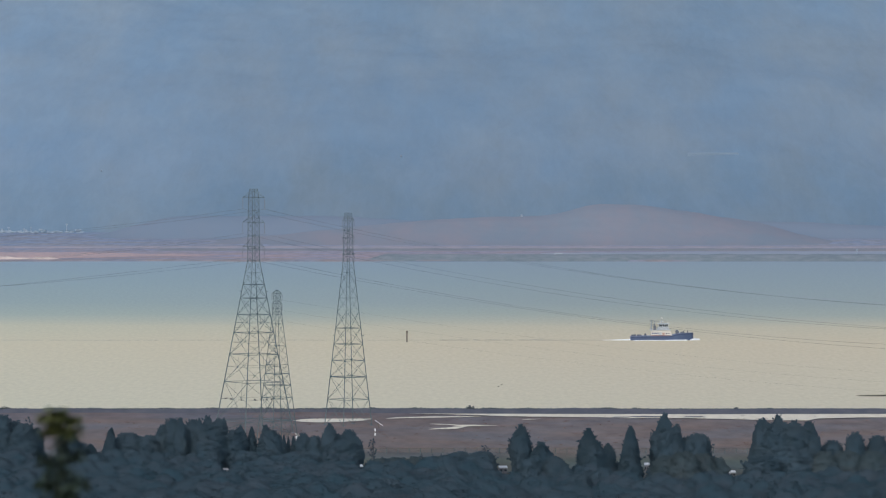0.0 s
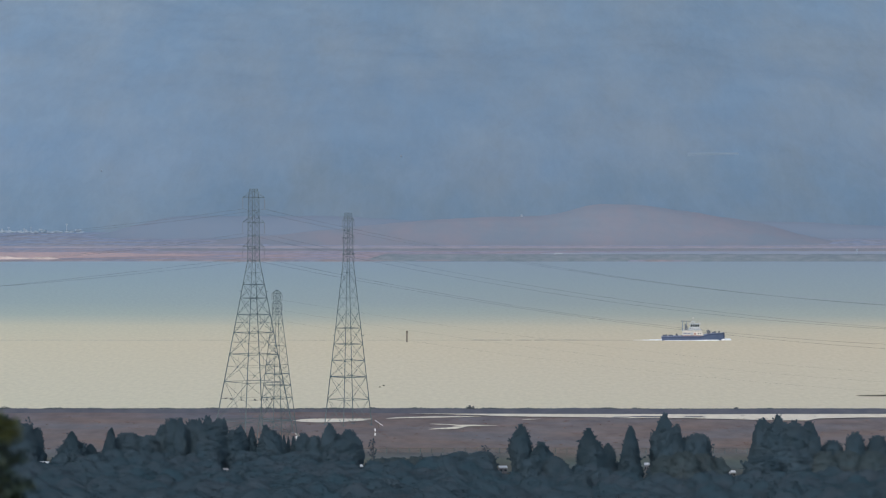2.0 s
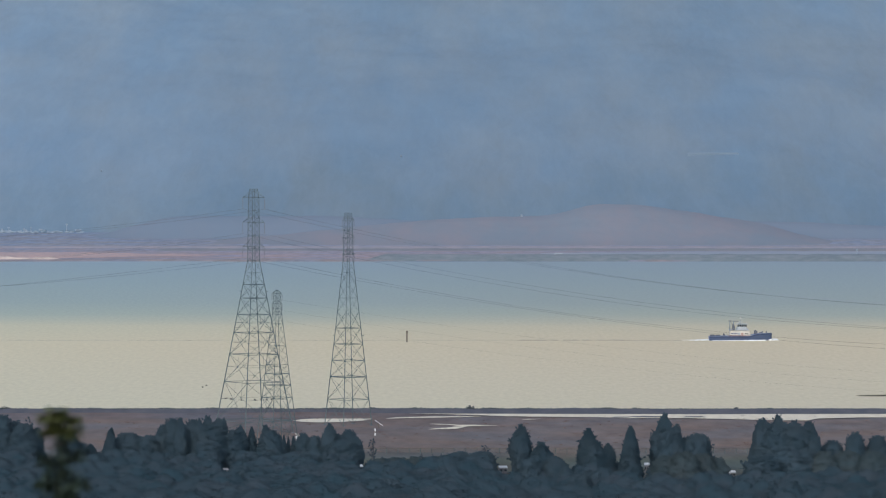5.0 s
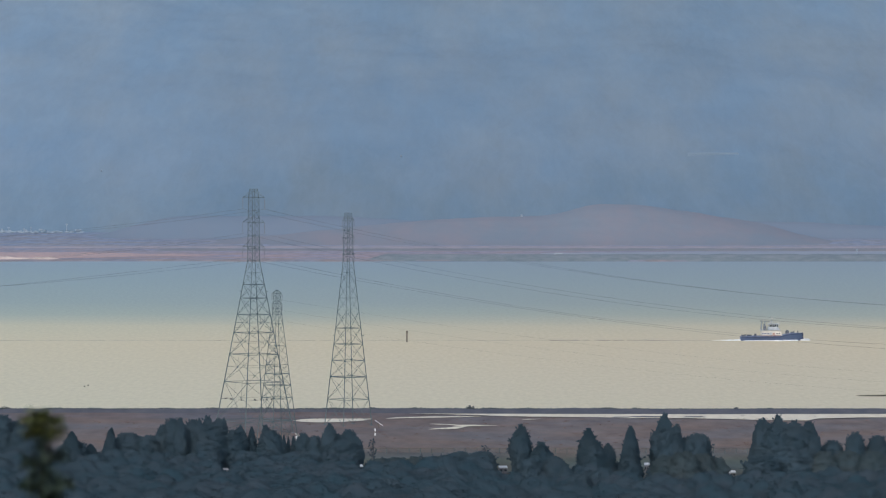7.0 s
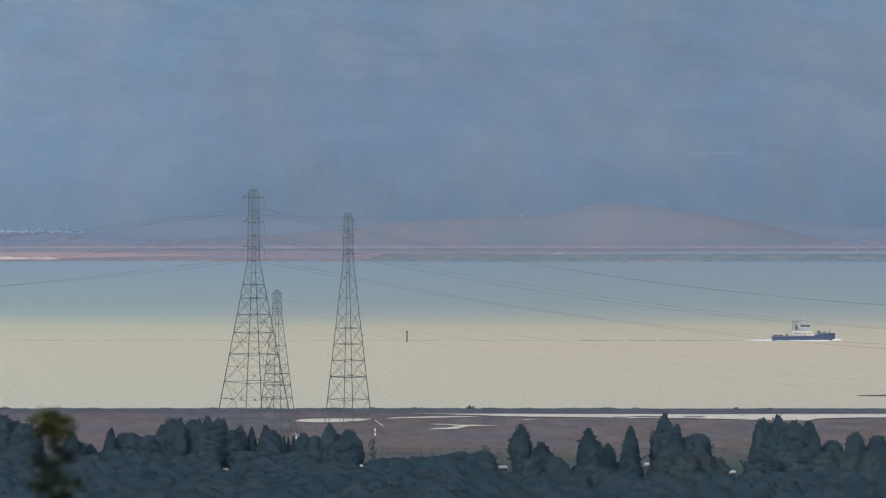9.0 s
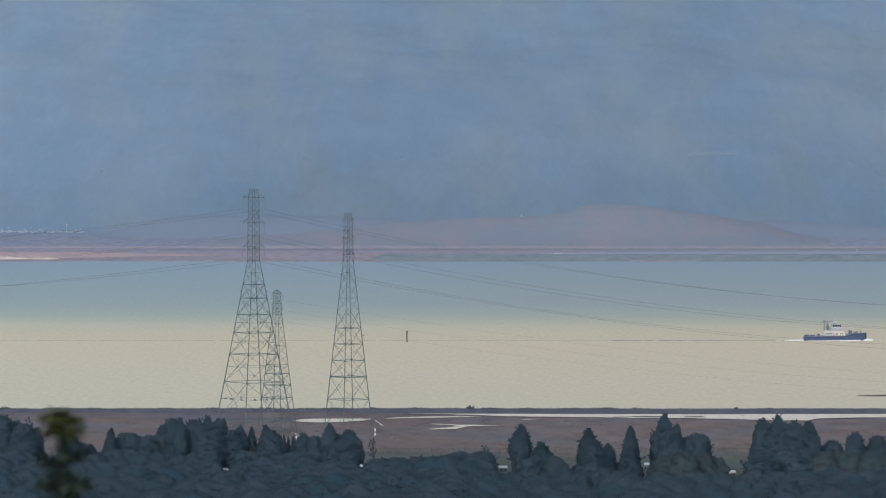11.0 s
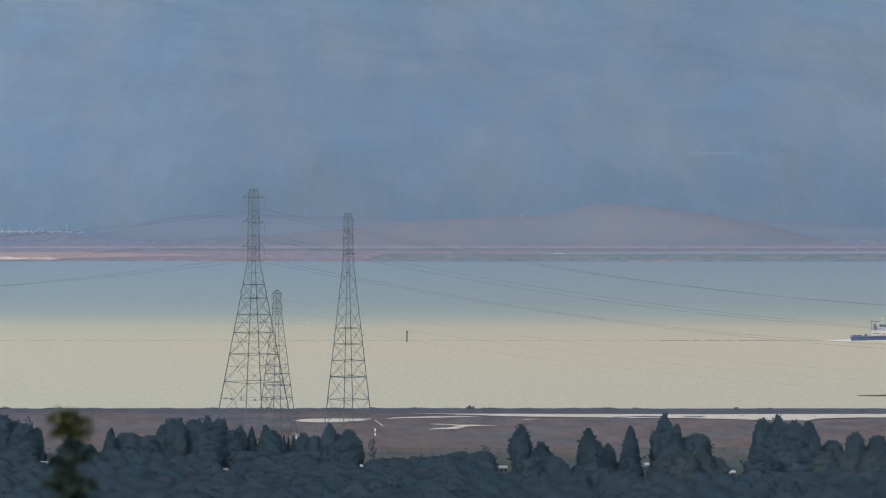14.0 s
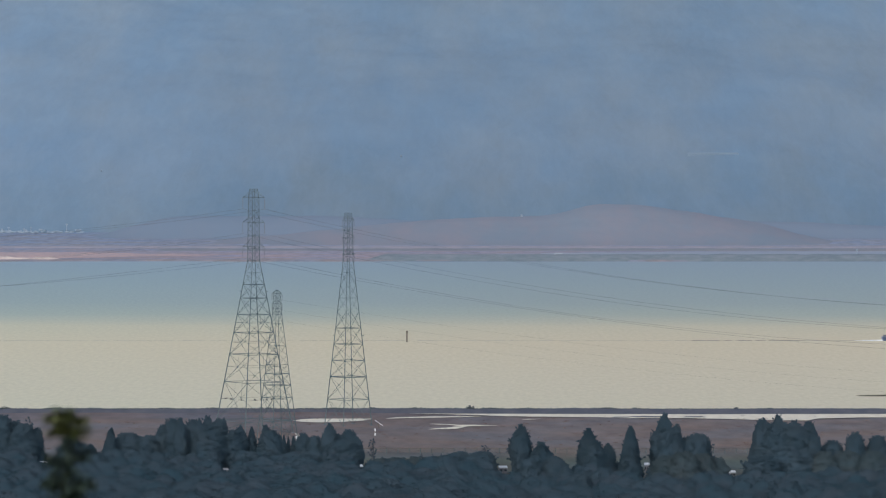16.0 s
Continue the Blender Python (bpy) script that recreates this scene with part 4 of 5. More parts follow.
EAST_WOOD = [
    ("t", 74.8, 838, 12.5, 3.1), ("t", 77.8, 838, 12.3, 3.1), ("b", 75.1, 836, 11.7, 7.6), ("b", 69.6, 837, 12.0, 5.4), ("b", 72.9, 837, 11.9, 5.6), ("b", 78.2, 834, 9.9, 3.8), ("b", 68.6, 830, 6.8, 5.6), ("b", 72.5, 829, 7.5, 6.0), ("b", 76.4, 831, 7.0, 5.6),
    ("b", 66.9, 826, 5.9, 7.1), ("b", 82.5, 838, 8.2, 4.8), ("b", 87.3, 836, 10.1, 4.1), ("b", 92.3, 838, 9.1, 4.8), ("g", 85.2, 832, 6.4, 7.1),
    ("g", 90.3, 830, 6.4, 7.1), ("g", 79.7, 830, 6.4, 5.9)]
for k, x, y, high, wide in WEST_WOOD + WEST_GROVE + MIDDLE_GROVE + EAST_GROVE + EAST_WOOD:
    plant(k, x, y, high, wide * (1.18 if k != "e" else 1.3))
# the thick of the grove before them, fitted to the camera's view: how far below the eye its tops lie, by direction
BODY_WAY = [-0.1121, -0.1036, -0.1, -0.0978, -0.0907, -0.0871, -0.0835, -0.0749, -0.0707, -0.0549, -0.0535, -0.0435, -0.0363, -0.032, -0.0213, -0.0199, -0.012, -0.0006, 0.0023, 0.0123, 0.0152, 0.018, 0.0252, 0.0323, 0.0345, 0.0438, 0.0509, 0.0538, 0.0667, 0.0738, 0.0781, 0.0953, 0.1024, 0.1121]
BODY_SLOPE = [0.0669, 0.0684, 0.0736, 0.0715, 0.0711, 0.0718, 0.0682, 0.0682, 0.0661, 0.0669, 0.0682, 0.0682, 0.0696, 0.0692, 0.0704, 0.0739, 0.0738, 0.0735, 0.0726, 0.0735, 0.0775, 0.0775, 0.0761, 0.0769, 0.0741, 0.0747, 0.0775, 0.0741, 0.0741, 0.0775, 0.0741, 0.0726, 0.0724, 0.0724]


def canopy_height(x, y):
    """The tops of the close-set trees: a slope down set by the camera's sightlines, with a low dome for every crown."""
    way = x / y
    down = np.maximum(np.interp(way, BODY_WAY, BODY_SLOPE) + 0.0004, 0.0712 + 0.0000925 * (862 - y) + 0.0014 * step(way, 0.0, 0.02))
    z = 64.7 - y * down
    dome = np.zeros_like(x)
    crng = np.random.RandomState(61)
    for cy in np.arange(732, 866, 6.4):
        for cx in np.arange(-104, 104, 6.2):
            px, py = cx + crng.uniform(-2.4, 2.4), cy + crng.uniform(-2.4, 2.4)
            r, high = crng.uniform(3.0, 5.0), crng.uniform(0.6, 2.6)
            near = (np.abs(x - px) < r) & (np.abs(y - py) < r)
            d = np.hypot(x[near] - px, y[near] - py) / r
            dome[near] = np.maximum(dome[near], high * np.clip(1 - d * d, 0, 1) ** 1.5)
    z = z + dome + 0.35 * waves(x, y, 3.2, 62)
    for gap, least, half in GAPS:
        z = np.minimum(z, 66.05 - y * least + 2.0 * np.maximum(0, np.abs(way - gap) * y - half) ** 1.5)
    edge = (np.abs(x) > 104) | (y < 731) | (y > 862)
    return np.where(edge | (z < 0.9), 0.2, z)


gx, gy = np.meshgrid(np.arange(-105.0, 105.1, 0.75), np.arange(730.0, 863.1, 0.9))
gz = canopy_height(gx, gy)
nx, ny = gx.shape[1], gx.shape[0]
i = (np.arange(ny - 1)[:, None] * nx + np.arange(nx - 1)[None, :]).reshape(-1)
skin_faces = np.concatenate([np.stack([i, i + 1, i + nx + 1], -1), np.stack([i, i + nx + 1, i + nx], -1)])
skin_verts = np.stack([gx, gy, gz], -1).reshape(-1, 3)
pick = rng.choice(np.nonzero(skin_verts[:, 2] > 1.0)[0], 400000)
loose = rng.rand(len(pick)) < 0.55
sprig = np.where(loose, np.arange(len(pick)), rng.randint(0, 9000, len(pick)))
size = rng.uniform(0.05, 0.23, len(pick))[sprig] * np.where(loose, 0, 1)
along = rng.rand(len(pick)) ** 0.8
lean = rng.normal(size=(len(pick), 3))[sprig] * 0.35 + np.array((0, -0.15, 0.9))
spot = skin_verts[pick[sprig]] + rng.uniform(-0.45, 0.45, (len(pick), 3))[sprig] * np.array((1, 1, 0.2)) + lean * (size * 2.2 * along)[:, None] + rng.normal(size=(len(pick), 3)) * (0.03 + size * 0.55 * (1.08 - along))[:, None]
# canopy sprays are turned to the camera side as well
facing = unit(np.array((0, -0.75, 0.3)) + rng.normal(size=(len(pick), 3)) * 0.6)
me = mesh_of("grove_canopy", [(skin_verts, skin_faces)], sprays(spot, facing, 0.14, rng))
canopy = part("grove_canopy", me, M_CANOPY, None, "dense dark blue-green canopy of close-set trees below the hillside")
tagged(canopy, "", "woodland", "", "stuff")
# single crowns that reach out of the canopy
spot_x = np.concatenate([rng.uniform(-100, 100, 110), rng.uniform(12, 100, 36), rng.uniform(-100, -22, 46)])
spot_y = np.concatenate([rng.uniform(745, 858, 110), rng.uniform(785, 836, 36), rng.uniform(836, 860, 46)])
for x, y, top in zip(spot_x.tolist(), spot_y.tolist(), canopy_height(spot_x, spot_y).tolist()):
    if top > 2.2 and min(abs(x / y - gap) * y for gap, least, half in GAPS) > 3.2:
        k = rng.choice(list("bbobtco"))
        high = top - 0.5 + rng.uniform(0.0, 2.0 if x > 12 or (y > 835 and x < -20) else 1.1)
        plant(k, x, y, high, high * rng.uniform(0.55, 0.8) if k in "oct" else high * rng.uniform(0.8, 1.1))
scrub_at = [(rng.uniform(14, 108), rng.uniform(868, 904), 0.7) for _ in range(50)] + [(rng.uniform(-104, 14), rng.uniform(880, 892), 0.7) for _ in range(60)]
scrub = part("low_scrub", clumped_crown("low_scrub", scrub_at, [rng.uniform(0.2, 0.5) for _ in scrub_at], 9000, 0.14, rng), M_LEAF_GREY, None, "low grey-green scrub under and behind the trees")
tagged(scrub, "", "scrub", "", "stuff")


# ---- the tugboat: bow towards +x, waterline at z = 0 ----
def hull_mesh(top_of, bottom, inset, x0, x1):
    """A lofted hull with a rounded stern, full beam amidships and a raked, flared bow."""
    bm = bmesh.new()
    n = 30
    sections = []
    for k in range(n + 1):
        t = k / n
        x = x0 + (x1 - x0) * t
        beam = 3.9 * (1 - max(0.0, (t - 0.6) / 0.4) ** 3.0 * 0.9) * (1 - 0.3 * max(0.0, (0.12 - t) / 0.12) ** 2) - inset
        top = top_of(t)
        ring = []
        for side in (-1, 1):
            for j, (w, z) in enumerate(((0.72, bottom), (0.93, 0.15), (1.0, top * 0.55), (1.03, top))):
                rake = 0.0 if t < 0.6 else (t - 0.6) / 0.4 * (-0.08 + 0.08 * (z - bottom) / (top - bottom))
                ring.append(bm.verts.new((x + rake, side * max(0.05, beam * w), z)))
        sections.append(ring)
    for a, b in zip(sections, sections[1:]):
        for side in (0, 4):
            for j in range(3):
                f = (a[side + j], b[side + j], b[side + j + 1], a[side + j + 1])
                bm.faces.new(f if side == 0 else f[::-1])
        bm.faces.new((a[0], a[4], b[4], b[0]))
        bm.faces.new((a[3], b[3], b[7], a[7]))
    bm.faces.new(sections[0][:4] + sections[0][4:][::-1])
    bm.faces.new((sections[-1][:4] + sections[-1][4:][::-1])[::-1])
    bmesh.ops.recalc_face_normals(bm, faces=bm.faces)
    return bm


def sheer(t):
    return 1.72 - 0.2 * max(0.0, (0.2 - t) / 0.2) + 0.75 * float(step(np.array(t), 0.6, 0.78)) + 0.5 * max(0.0, (t - 0.6) / 0.4)


tug = thing("tugboat", pose(85, 1540, 0), "dark blue harbour tugboat with a white deckhouse under way", "tugboat")
hull = part("hull", hull_mesh(sheer, -1.2, 0.0, -12.1, 12.1), M_HULL, tug, "dark blue steel hull")
for side in (-1, 1):
    bm = bmesh.new()
    points = []
    for k in range(25):
        t = k / 24
        beam = 3.9 * (1 - max(0.0, (t - 0.6) / 0.4) ** 3.0 * 0.9) * (1 - 0.3 * max(0.0, (0.12 - t) / 0.12) ** 2)
        points.append((-12.1 + 24.2 * t, side * (beam * 1.03 + 0.06), sheer(t) - 0.3))
    tube(bm, points, lambda t: 0.12, 6)
    part("rubbing_strake", bm, M_STRAKE, hull, "dark rubber fendering")
bm = bmesh.new()
for k in range(5):
    rod(bm, (11.95, -0.8, 0.7 + 0.5 * k), (11.95, 0.8, 0.7 + 0.5 * k), 0.32, 0.32, 10)
part("bow_fender", bm, M_STRAKE, tug, "dark rubber bow fender")
bm = bmesh.new()
box(bm, -4.2, 3.5, -2.5, 2.5, 1.05, 3.92, 0.12, 0.03)
low_front = [v for v in bm.verts if v.co.x > 2.5 and v.co.z < 2.0]
for v in low_front:
    v.co.x += 0.75
house = part("deckhouse", bm, M_CREAM, tug, "white painted deckhouse")
bm = bmesh.new()
box(bm, -4.5, 3.5, -2.8, 2.8, 3.93, 4.05, 0.04)
part("boat_deck", bm, M_PALE, tug)
for x in (-3.6, -3.05, -2.5, -1.95, -1.4):
    bm = bmesh.new()
    box(bm, -0.19, 0.19, -0.02, 0.02, -0.3, 0.3, 0.01)
    part("letter_bar", bm, M_HULL, house, "plain dark bar of lettering").location = (x, -2.53, 2.75)
bm = bmesh.new()
box(bm, -0.45, 0.45, -0.02, 0.02, -0.45, 0.45, 0.01)
part("emblem", bm, M_RED, house, "square pale red emblem").location = (0.6, -2.53, 2.6)
for x in (1.9, 2.7):
    bm = bmesh.new()
    rod(bm, (0, 0.03, 0), (0, -0.04, 0), 0.24, 0.24, 12)
    part("porthole", bm, M_WINDOW, house).location = (x, -2.51, 2.7)
bm = bmesh.new()
box(bm, -0.4, 0.4, -0.03, 0.03, -0.95, 0.95, 0.02)
part("deck_door", bm, M_PALE, house, "pale grey steel door").location = (-0.6, -2.52, 2.2)
bm = bmesh.new()
box(bm, -1.6, 2.9, -2.1, 2.1, 4.03, 4.75, 0.1, 0.06)
part("upper_house", bm, M_PALE, tug, "pale grey upper deckhouse")
bm = bmesh.new()
box(bm, -1.2, 2.5, -1.75, 1.75, 4.5, 5.15, 0.08)
bridge = part("wheelhouse", bm, M_PALE, tug, "pale wheelhouse with windows all round")
bridge.location.z = 0.16
bm = bmesh.new()
box(bm, -1.05, 2.4, -1.62, 1.62, 5.15, 6.05, 0.03, -0.05)
part("window_band", bm, M_WINDOW, bridge, "dark wheelhouse glass")
for k in range(6):
    for side in (-1, 1):
        bm = bmesh.new()
        box(bm, -0.06, 0.06, -0.05, 0.05, 5.15, 6.05)
        part("mullion", bm, M_PALE, bridge).location = (-1.05 + 0.69 * k, side * 1.68, 0)
bm = bmesh.new()
box(bm, -1.5, 2.9, -2.0, 2.0, 6.05, 6.25, 0.06)
part("wheelhouse_roof", bm, M_PALE, bridge)
bm = bmesh.new()
rod(bm, (0, 0, 5.5), (0, 0, 8.5), 0.16, 0.09, 8)
rod(bm, (-1.0, 0, 5.5), (-0.05, 0, 7.4), 0.09, 0.07, 6)
mast = part("mast", bm, M_GANTRY, tug, "grey mast")
bm = bmesh.new()
box(bm, -0.12, 0.12, -1.1, 1.1, 7.35, 7.5, 0.02)
part("yard", bm, M_PALE, mast)
bm = bmesh.new()
box(bm, -0.75, 0.75, -0.1, 0.1, 7.0, 7.16, 0.03)
part("radar", bm, M_WHITE, mast, "white radar scanner")
bm = bmesh.new()
bmesh.ops.create_icosphere(bm, subdivisions=2, radius=0.34)
part("radome", bm, M_CREAM, mast, "white radome", True).location = (0.1, 0, 8.55)
for side in (-1, 1):
    bm = bmesh.new()
    box(bm, -3.1, -2.2, -0.4, 0.4, 4.5, 6.3, 0.12, 0.12)
    rod(bm, (-2.7, 0, 6.2), (-2.85, 0, 6.9), 0.2, 0.2, 8)
    part("funnel", bm, M_DECK, tug, "dark grey exhaust funnel").location = (0, side * 1.7, -0.62)
for x, y, high in ((0.9, 1.2, 7.9), (1.8, -1.3, 7.5), (-0.9, -1.4, 7.7)):
    bm = bmesh.new()
    rod(bm, (x, y, 5.6), (x, y, high - 0.5), 0.05, 0.03, 6)
    part("aerial", bm, M_GANTRY, tug)
bm = bmesh.new()
rod(bm, (2.2, -0.6, 5.95), (2.75, -0.6, 6.0), 0.2, 0.24, 10)
rod(bm, (2.4, -0.6, 5.6), (2.4, -0.6, 5.95), 0.06, 0.06, 6)
part("searchlight", bm, M_CREAM, tug).location.z = 0.6
for x in (-10.8, -8.6):
    bm = bmesh.new()
    box(bm, -0.9, 0.9, -1.2, 1.2, 1.45, 2.15, 0.15)
    part("deck_locker", bm, M_DECK, tug, "dark deck locker").location = (x, 0.6, 0)
for side in (-1, 1):
    bm = bmesh.new()
    box(bm, -4.4, 3.6, side * 2.56 - 0.05, side * 2.56 + 0.05, 1.7, 2.0, 0.02)
    part("coaming", bm, M_COAMING, house, "dull red coaming along the deckhouse foot")
bm = bmesh.new()
box(bm, 7.2, 9.0, -1.2, 1.2, 2.2, 3.25, 0.25, 0.1)
rod(bm, (7.6, 0, 3.05), (8.9, 0, 3.6), 0.14, 0.12, 8)
part("windlass", bm, M_DECK, tug, "dark anchor windlass on the foredeck")
# the towing gantry abaft the funnels
for side in (-1, 1):
    bm = bmesh.new()
    rod(bm, (-4.1, side * 1.6, 3.7), (-4.0, side * 1.2, 7.6), 0.13, 0.1, 8)
    rod(bm, (-2.6, side * 1.3, 5.6), (-2.6, side * 1.2, 7.5), 0.1, 0.08, 8)
    rod(bm, (-4.05, side * 1.4, 5.6), (-2.6, side * 1.3, 5.6), 0.07, 0.07, 6)
    part("gantry_post", bm, M_GANTRY, tug)
bm = bmesh.new()
rod(bm, (-3.9, -1.2, 7.6), (-3.9, 1.2, 7.6), 0.11, 0.11, 8)
rod(bm, (-4.6, 0, 7.5), (-0.6, 0, 7.3), 0.12, 0.08, 8)
rod(bm, (-3.9, 0, 7.6), (-3.2, 0, 6.0), 0.07, 0.07, 6)
part("gantry_beam", bm, M_DECK, tug)
for x, s in ((6.0, 0.8), (-6.3, 0.5)):
    bm = bmesh.new()
    rod(bm, (0, -1.1, 0.75), (0, 1.1, 0.75), 0.6, 0.6, 12)
    for y in (-1.2, 1.2):
        rod(bm, (0, y - 0.1, 0.75), (0, y + 0.1, 0.75), 0.85, 0.85, 14)
        box(bm, -0.7, 0.7, y - 0.15, y + 0.15, -0.2, 0.7, 0.04)
    w = part("winch", bm, M_DECK, tug, "dark grey towing winch")
    w.location, w.scale = (x, 0, sheer((x + 12.1) / 24.2) + 0.12), (s, s, s)
for x in (10.1, -10.3):
    bm = bmesh.new()
    for y in (-0.5, 0.5):
        rod(bm, (0, y, -0.1), (0, y, 0.8), 0.17, 0.17, 8)
    rod(bm, (0, -0.9, 0.55), (0, 0.9, 0.55), 0.12, 0.12, 8)
    part("bitts", bm, M_DECK, tug).location = (x, 0, sheer((x + 12.1) / 24.2))
for side in (-1, 1):
    bm = bmesh.new()
    for k in range(10):
        x = -4.4 + k * 0.8
        rod(bm, (x, side * 2.7, 4.5), (x, side * 2.7, 5.35), 0.03, 0.03, 4)
    for z in (4.95, 5.35):
        rod(bm, (-4.4, side * 2.7, z), (2.85, side * 2.7, z), 0.03, 0.03, 4)
    part("railing", bm, M_GANTRY, tug, "thin grey handrail").location.z = -0.55

# ---- the water that the tug throws up goes along with it ----
wake = thing("wake", pose(85, 1540, 0), "white bow wave and foam trail of the tugboat", "wake")


def foam(name, lumps, seed, label, mat=None):
    """Low uneven crests of broken water: rows of x, y, length, width, height."""
    rng = np.random.RandomState(seed)
    bm = bmesh.new()
    for x, y, length, wide, high in lumps:
        made = bmesh.ops.create_icosphere(bm, subdivisions=2, radius=1.0)["verts"]
        ph = rng.uniform(0, 6.28, 3)
        for v in made:
            k = 1 + 0.28 * math.sin(5 * v.co.x + ph[0]) * math.sin(4 * v.co.y + ph[1]) + 0.15 * math.sin(11 * v.co.x + ph[2])
            v.co = Vector((x + v.co.x * length * k, y + v.co.y * wide * k, v.co.z * high * k))
    return part(name, bm, mat or M_FOAM, wake, label, True)


foam("bow_wave", [(11.6 - 0.9 * k + 2.2 * (k < 3), -0.5 - 0.42 * k, 1.15, 0.5, 0.62 - 0.035 * k) for k in range(11)], 3, "white curl of water at the bow")
foam("bow_wave", [(11.6 - 0.9 * k + 2.2 * (k < 3), 0.5 + 0.42 * k, 1.15, 0.5, 0.62 - 0.035 * k) for k in range(11)], 4, "white curl of water at the bow")
for side in (-1, 1):
    foam("side_wash", [(-10.5 + 1.15 * k, side * (4.0 - 0.02 * max(0, k - 12) ** 2), 0.9, 0.35, 0.16 + 0.012 * k) for k in range(18)], 13 + side, "thin white wash along the hull")
foam("stern_foam", [(-12.4 - 0.9 * k, 0.8 * math.sin(k * 2.1), 1.1, 1.4, 0.42 - 0.035 * k) for k in range(8)], 5, "churned white water at the stern")
rng = np.random.RandomState(8)
# only the first streak is white foam, the others are dark ripples
for k in range(9):
    x = -20 - 3.2 * k
    foam("wake_streak", [(x - i * 1.1, rng.uniform(-1.2, 1.2), 0.9, 0.35, 0.1) for i in range(3)], 20 + k, "thin streak of broken water, white at first, dark farther astern", M_FOAM if k < 1 else M_RIPPLE)
x = -46.0
for k in range(64):
    near = k < 7
    long = rng.uniform(1.0, 2.6) if near else rng.uniform(1.5, 4.0)
    foam("ripple", [(x - i * long * 1.2, rng.uniform(-1.0, 1.0), long, 0.5, 0.19 if near else 0.05) for i in range(2)], 40 + k, "dark ripple left on the water", M_RIPPLE)
    x -= long * 2.4 + rng.uniform(0.5, 2.5) * (1 if near else 1.4)

# ---- channel marker ----
marker = thing("channel_marker", pose(-13.8, 1514, 0), "dark timber channel marker pile with a small board", "channel marker")
bm = bmesh.new()
rod(bm, (0, 0, -3), (0, 0, 3.4), 0.27, 0.24, 10)
part("pile", bm, M_WOOD, marker)
bm = bmesh.new()
box(bm, -0.38, 0.38, -0.3, -0.22, 3.5, 4.3, 0.03)
part("board", bm, M_WOOD, marker, "dark square day board")
bm = bmesh.new()
rod(bm, (0, 0, 3.3), (0, 0, 4.7), 0.06, 0.05, 6)
part("staff", bm, M_WOOD, marker)

# ---- far shore ----
def cottage(x, y, z, wide, deep, high, turn, mat_wall, mat_roof, label, group, name="house", eave=0.4):
    """A gabled building: walls, a pitched roof with eaves, a door and windows."""
    h = thing(name, pose(x, y, z, 0, 0, turn), label, "house", group)
    bm = bmesh.new()
    box(bm, -wide / 2, wide / 2, -deep / 2, deep / 2, -1.0, high, 0.04)
    part("wall", bm, mat_wall, h)
    bm = bmesh.new()
    a, b, e = wide / 2 + eave, deep / 2 + eave, deep * 0.28
    v = [bm.verts.new(p) for p in ((-a, -b, high), (a, -b, high), (a, b, high), (-a, b, high), (-a, 0, high + e), (a, 0, high + e),
                                   (-a, -b, high + 0.18), (a, -b, high + 0.18), (a, b, high + 0.18), (-a, b, high + 0.18), (-a, 0, high + e + 0.2), (a, 0, high + e + 0.2))]
    for f in ((0, 3, 2, 1), (0, 1, 7, 6), (2, 3, 9, 8), (6, 7, 11, 10), (8, 9, 10, 11), (0, 6, 10, 9, 3), (1, 2, 8, 11, 7)):
        bm.faces.new([v[i] for i in f])
    part("roof", bm, mat_roof, h)
    # doors and windows across the bay take the ridge's haze colour
    bm = bmesh.new()
    box(bm, -min(0.45, wide * 0.12), min(0.45, wide * 0.12), -deep / 2 - 0.05, -deep / 2 + 0.05, 0, min(2.05, high * 0.85), 0.02)
    part("door", bm, M_RIDGE if z > 4 else M_DECK, h)
    for s in (-1, 1):
        bm = bmesh.new()
        box(bm, s * wide * 0.3 - 0.15 * wide, s * wide * 0.3 + 0.15 * wide, -deep / 2 - 0.05, -deep / 2 + 0.05, high * 0.42, high * 0.82, 0.02)
        part("window", bm, M_RIDGE if z > 4 else M_WINDOW, h)
    return h


rng = np.random.RandomState(17)
for k in range(70):
    x = -425 + 88 * rng.rand() ** 1.25
    y = 3720 + rng.uniform(-10, 30)
    z = max(float(ground_height(np.array(x), np.array(y))), float(range_height(np.array(x), np.array(y))))
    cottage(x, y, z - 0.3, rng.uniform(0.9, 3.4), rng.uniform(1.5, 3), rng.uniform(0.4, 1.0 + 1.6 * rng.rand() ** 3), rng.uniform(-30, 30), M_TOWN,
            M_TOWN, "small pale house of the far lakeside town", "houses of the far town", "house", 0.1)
for x, y in ((-340.0, 3938.0), (-42.0, 3975.0)):
    cottage(x, y, float(range_height(np.array(x), np.array(y))), 1.5, 1.5, 1.2, 0, M_TOWN, M_TOWN, "tiny pale house on the far mountainside", "houses on the mountainside")
cottage(71.0, 3570, 23.4, 1.3, 1.3, 1.3, 10, M_PALE, M_PALEROOF, "lone white hut on the crest of the far hill", "huts across the bay", "hut")
cottage(84.0, 2884, 3.6, 5.0, 2.2, 0.9, 0, M_WHITE, M_PALEROOF, "long low white shed on the far levee", "huts across the bay", "shed")
